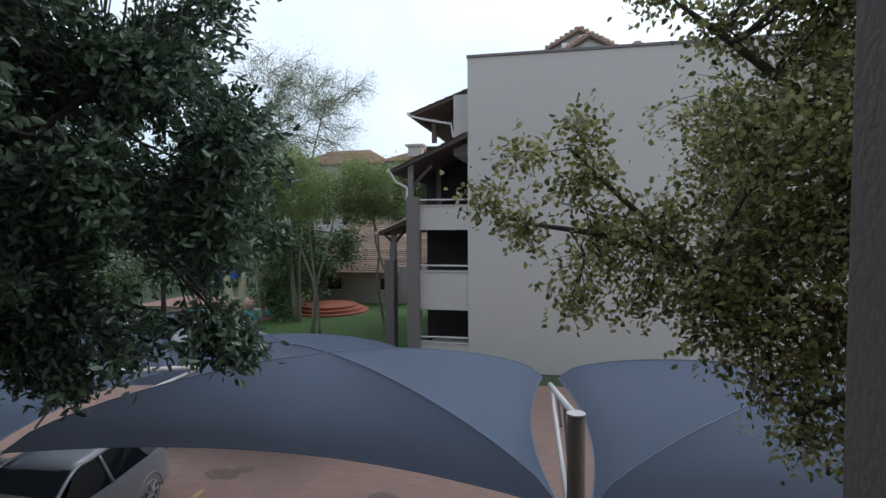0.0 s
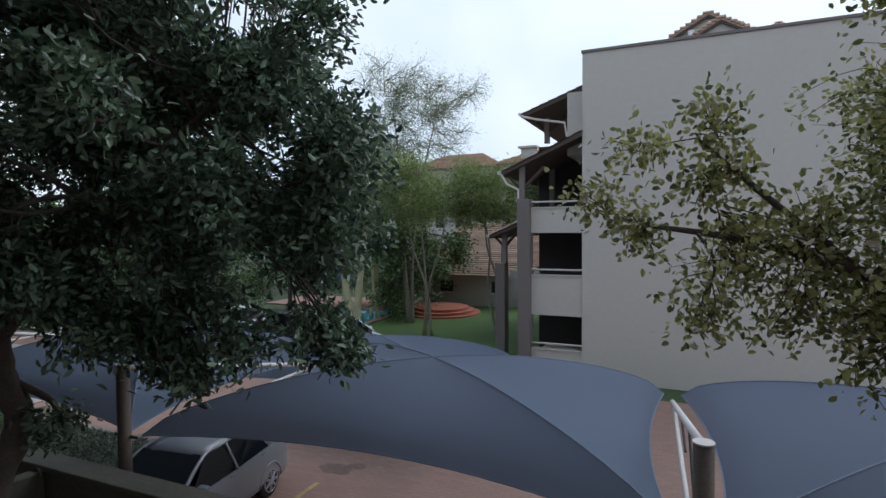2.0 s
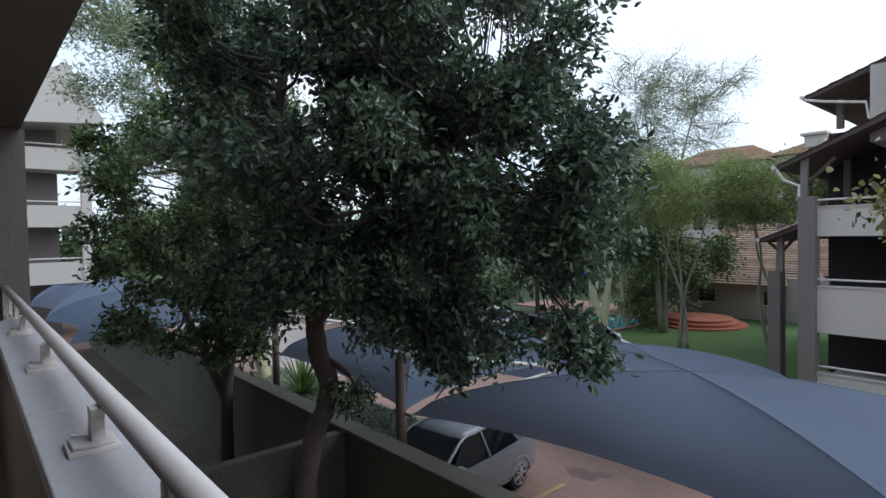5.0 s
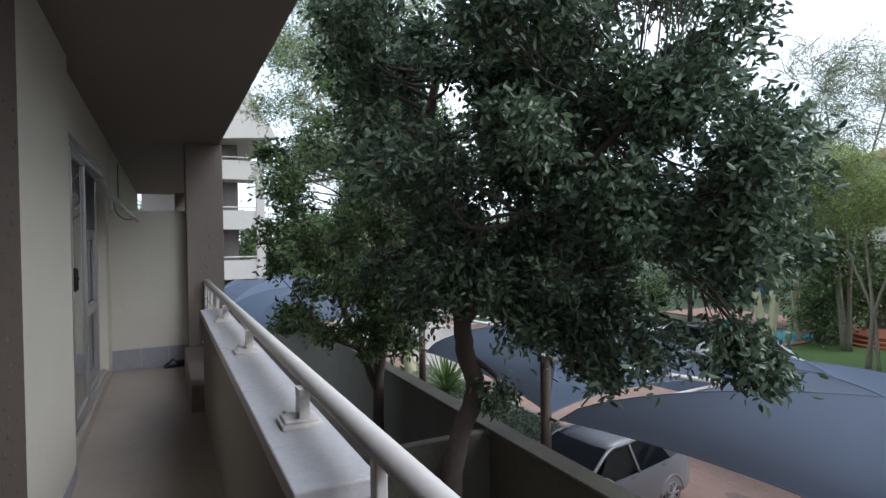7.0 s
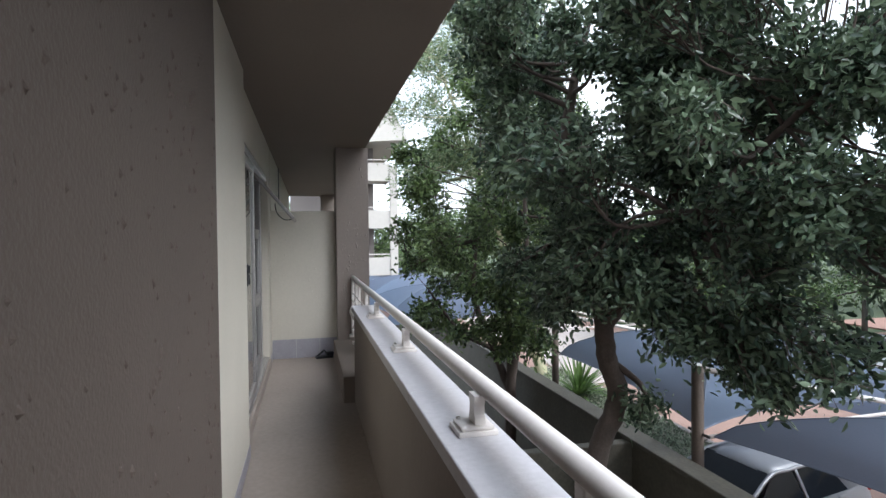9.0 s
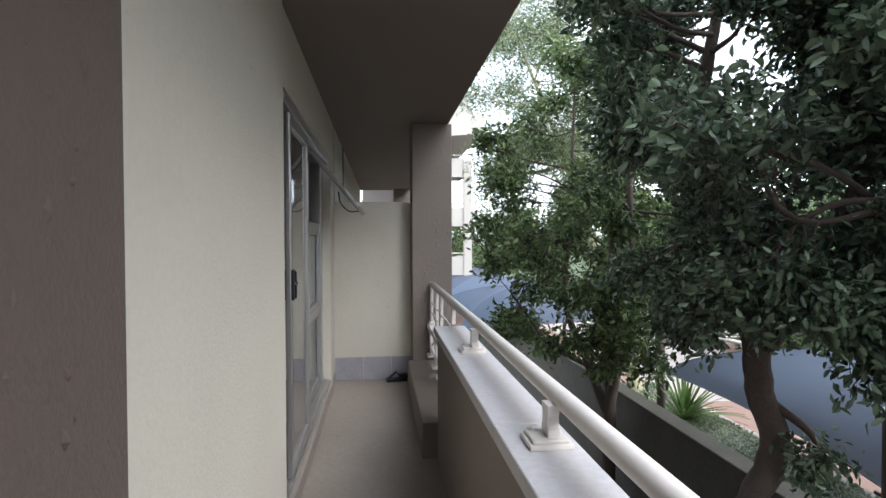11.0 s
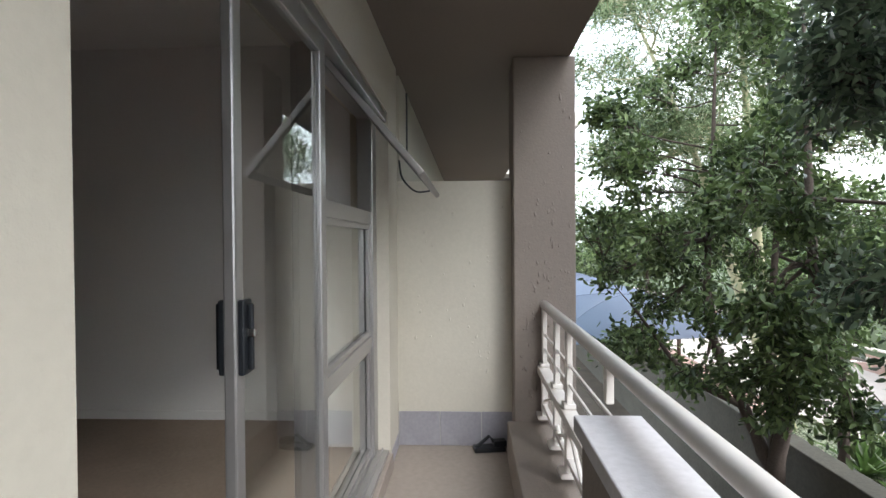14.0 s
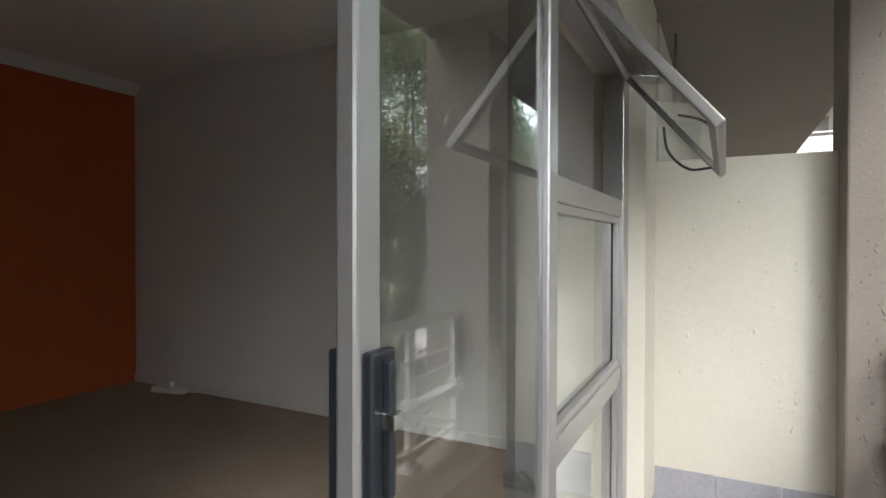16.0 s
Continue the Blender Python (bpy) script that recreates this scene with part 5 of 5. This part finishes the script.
# trees by the pool and along the lane
def fever(x, y, h, w, seed, mats, n=16, leafs=60, size=0.16, label="tall fever tree with yellow-green bark and feathery crown", z_lo=0.45, bark=None, lean=(0.0, 0.0), stems=3, r0=0.08, clump=(1.0, 0.5), twigs=14, twig_r=0.010):
    rng = np.random.default_rng(seed)
    st = []
    for k in range(stems):
        a = 6.283 * k / stems + rng.uniform(0, 1.2)
        bend = rng.uniform(-0.25, 0.25, 4)
        st.append([(x + (0.5 * f + 0.9 * f * f) * math.cos(a) * w * 0.4 + lean[0] * f + bend[i], y + (0.5 * f + 0.9 * f * f) * math.sin(a) * w * 0.4 + lean[1] * f, GROUND + h * f, r0 * (1 - f) + 0.015)
                   for i, f in enumerate((0.0, 0.28, 0.55, 0.85))])
    cl = []
    for _ in range(n):
        a, r = rng.uniform(0, 6.28), w * rng.random() ** 0.5
        f = rng.uniform(z_lo, 1.0)
        cl.append((x + lean[0] * f + r * math.cos(a), y + lean[1] * f + r * math.sin(a), GROUND + h * f, clump[0], clump[0], clump[1], twigs))
    return tree("fever_tree", label, st, cl, seed, size, 0.2, leafs, mats, bark or M_FEVER, (x, y, GROUND), group="feathery trees", spread=0.24, twig_r=twig_r, plain=True)


fever(-8.1, 24.5, 7.8, 2.6, 21, [M_LEAF_F], n=28, leafs=60, z_lo=0.68, bark=M_PALEBARK, r0=0.06)
fever(-11.0, 23.2, 7.8, 2.5, 22, [M_LEAF_F], n=28, leafs=60, z_lo=0.68, bark=M_PALEBARK, r0=0.06)
fever(-13.3, 26.0, 12.8, 3.4, 23, [M_LEAF_P], n=44, leafs=46, size=0.10, z_lo=0.6, label="tall sparse thorn tree with bare twigs and thin foliage", bark=M_PALEBARK, r0=0.10, clump=(1.3, 0.9), twigs=16, twig_r=0.012)
fever(-13.8, 21.4, 8.6, 2.4, 24, [M_LEAF_P], n=26, leafs=60, z_lo=0.55, label="fever tree with thick pale forked trunks by the pool", r0=0.2, stems=2)
fever(-15.8, 26.5, 11.0, 3.0, 25, [M_LEAF_P], n=30, leafs=50, z_lo=0.45, r0=0.09)
# a feathery tree down the lane, showing over the garden trees
fever(-16.2, 7.3, 13.0, 3.0, 26, [M_LEAF_P], n=60, leafs=70, z_lo=0.42, label="tall feathery thorn tree beside the driveway", lean=(-1.2, -2.6), stems=2, r0=0.15, twigs=16)
# darker trees behind the pool, along the lane and round the court


def bushy(x, y, h, r, seed, label, leaf=0.2, n=18, per=34, low=0.5, mat=None, twigs=18):
    cl = scatter(seed, (x, y, GROUND + h * (0.5 + low * 0.2)), (r, r, h * (0.48 - low * 0.18)), n, r * 0.42, twigs)
    tree("background_tree", label, [[(x, y, GROUND, 0.14), (x + 0.1, y, GROUND + h * 0.4, 0.1), (x, y, GROUND + h * 0.8, 0.04)]], cl, seed + 7, leaf, 0.45, per, [mat or M_LEAF_B], M_BARK, (x, y, GROUND), group="background trees", spread=leaf * 1.1, twig_r=0.01, plain=True)


for i, (x, y, h, r) in enumerate(((-14.2, 27.2, 6.0, 2.1), (-14.6, 30.5, 7.0, 2.6), (-17.5, 31.5, 7.5, 2.8), (-22.0, 27.0, 8.5, 3.2), (-19.0, 17.0, 7.0, 2.4), (-26.0, 20.5, 8.0, 3.2), (-31.0, 18.5, 7.0, 3.0), (-36.5, 20.5, 7.5, 3.2), (-23.5, 16.8, 4.0, 2.0))):
    bushy(x, y, h, r, 130 + i, "dark bushy tree behind the pool", low=0.0)
for i, (x, y, h, r) in enumerate(((-43.0, 12.5, 8.0, 3.2), (-50.0, 6.0, 8.0, 4.0), (-60.0, 13.0, 9.5, 5.0), (-46.0, 24.0, 9.0, 4.5), (-36.0, 32.0, 10.0, 4.5), (-28.0, 40.0, 10.0, 5.0), (-58.0, 26.0, 10.0, 5.5), (-66.0, 2.0, 10.0, 5.5))):
    bushy(x, y, h, r, 150 + i, "leafy green tree at the end of the lane", leaf=0.34, n=20, per=26, low=0.0)
for i in range(16):
    bushy(-95 + i * 10.5, 88 + 7 * math.sin(i * 2.1) - (26 if i < 5 else 0), 12 + 2 * math.sin(i * 1.7), 7.0, 170 + i, "far green tree on the skyline", leaf=0.7, n=22, per=16, low=0.0)


def garden_chair(at, rz):
    """A dark moulded garden chair."""
    th = thing("garden_chair", "dark wicker garden chair standing in the shaded patio", "chair", "garden chairs", at, rz)
    part("seat", abox(-0.24, 0.24, -0.24, 0.24, 0.40, 0.45, bevel=0.02), M_TIMBER, th)
    arc = [(0.27 * math.cos(a), 0.27 * math.sin(a), 0.62 + 0.12 * math.sin(a)) for a in (i * math.pi / 10 for i in range(11))]
    part("backrest", tube(bmesh.new(), arc, 0.035, 8), M_TIMBER, th, smooth=True)
    for i in range(1, 10):
        part("slat", tube(bmesh.new(), [(arc[i][0] * 0.92, arc[i][1] * 0.92, 0.44), arc[i]], 0.01, 5), M_TIMBER, th)
    for sx in (-0.2, 0.2):
        for sy in (-0.2, 0.2):
            part("leg", tube(bmesh.new(), [(sx * 1.1, sy * 1.1, 0), (sx, sy, 0.40)], 0.018, 8), M_TIMBER, th)


def rosette(name, label, at, n, length, seed, mat, width=0.05, category="plant"):
    """A rosette of long arching blades."""
    th = thing(name, label, category, "", at)
    rng = np.random.default_rng(seed)
    for k in range(n):
        a = rng.uniform(0, 6.283)
        el = rng.uniform(0.25, 1.35)
        l = length * rng.uniform(0.75, 1.1)
        bm = bmesh.new()
        prev = None
        d = Vector((math.cos(a), math.sin(a), 0))
        s = Vector((-math.sin(a), math.cos(a), 0))
        for i in range(6):
            f = i / 5
            p = d * l * f * math.cos(el) + Vector((0, 0, l * f * math.sin(el) - 0.35 * l * f * f * math.cos(el)))
            w = width * (1 - f) ** 0.6 * (0.6 + 0.4 * min(1, f * 4)) + 0.001
            row = [bm.verts.new(p + s * w / 2 + Vector((0, 0, 0.01))), bm.verts.new(p), bm.verts.new(p - s * w / 2 + Vector((0, 0, 0.01)))]
            if prev:
                bm.faces.new((prev[0], prev[1], row[1], row[0]))
                bm.faces.new((prev[1], prev[2], row[2], row[1]))
            prev = row
        part("blade", bm, mat, th)
    return th


rosette("spiky_plant", "bright green spiky rosette plant in the bed", (-13.9, 7.1, GROUND + 0.75), 90, 1.45, 71, M_LEAF_G, 0.10)
rosette("fern", "dark green arching fern in the shaded garden", (-5.2, 4.0, GROUND + 0.9), 26, 1.1, 72, M_LEAF_B, 0.09)
rosette("fern", "dark green arching fern in the shaded garden", (-5.8, 3.5, GROUND + 0.6), 24, 0.8, 73, M_LEAF_B, 0.09)

garden_chair((-9.6, 2.6, GROUND + 0.06), 30)
garden_chair((-10.6, 2.2, GROUND + 0.06), 160)
gt = thing("garden_table", "round dark garden table in the shaded patio", "table", "", (-10.1, 2.0, GROUND + 0.06))
part("tabletop", tube(bmesh.new(), [(0, 0, 0.70), (0, 0, 0.735)], 0.45, 24), M_TIMBER, gt)
part("pedestal", tube(bmesh.new(), [(0, 0, 0.03), (0, 0, 0.35), (0, 0, 0.70)], [0.06, 0.035, 0.06], 12), M_TIMBER, gt)
part("foot", tube(bmesh.new(), [(0, 0, 0), (0, 0, 0.03)], 0.22, 20), M_TIMBER, gt)

# low grey groundcover in the bed
rng_g = np.random.default_rng(80)
gp_n = 16000
gp_pos = np.column_stack([rng_g.uniform(-17, -9.3, gp_n), rng_g.uniform(5.6, 7.95, gp_n), np.full(gp_n, GROUND + 0.73) + rng_g.random(gp_n) * 0.12])
gc = new("groundcover", leaf_mesh("groundcover", gp_pos, rng_g.normal(size=(gp_n, 3)) + np.array([0, 0, 0.8]), 0.075, 0.4, [M_LEAF_M], rng_g))
tagged(gc, "low grey-green groundcover in the planting bed", "groundcover", kind="stuff")
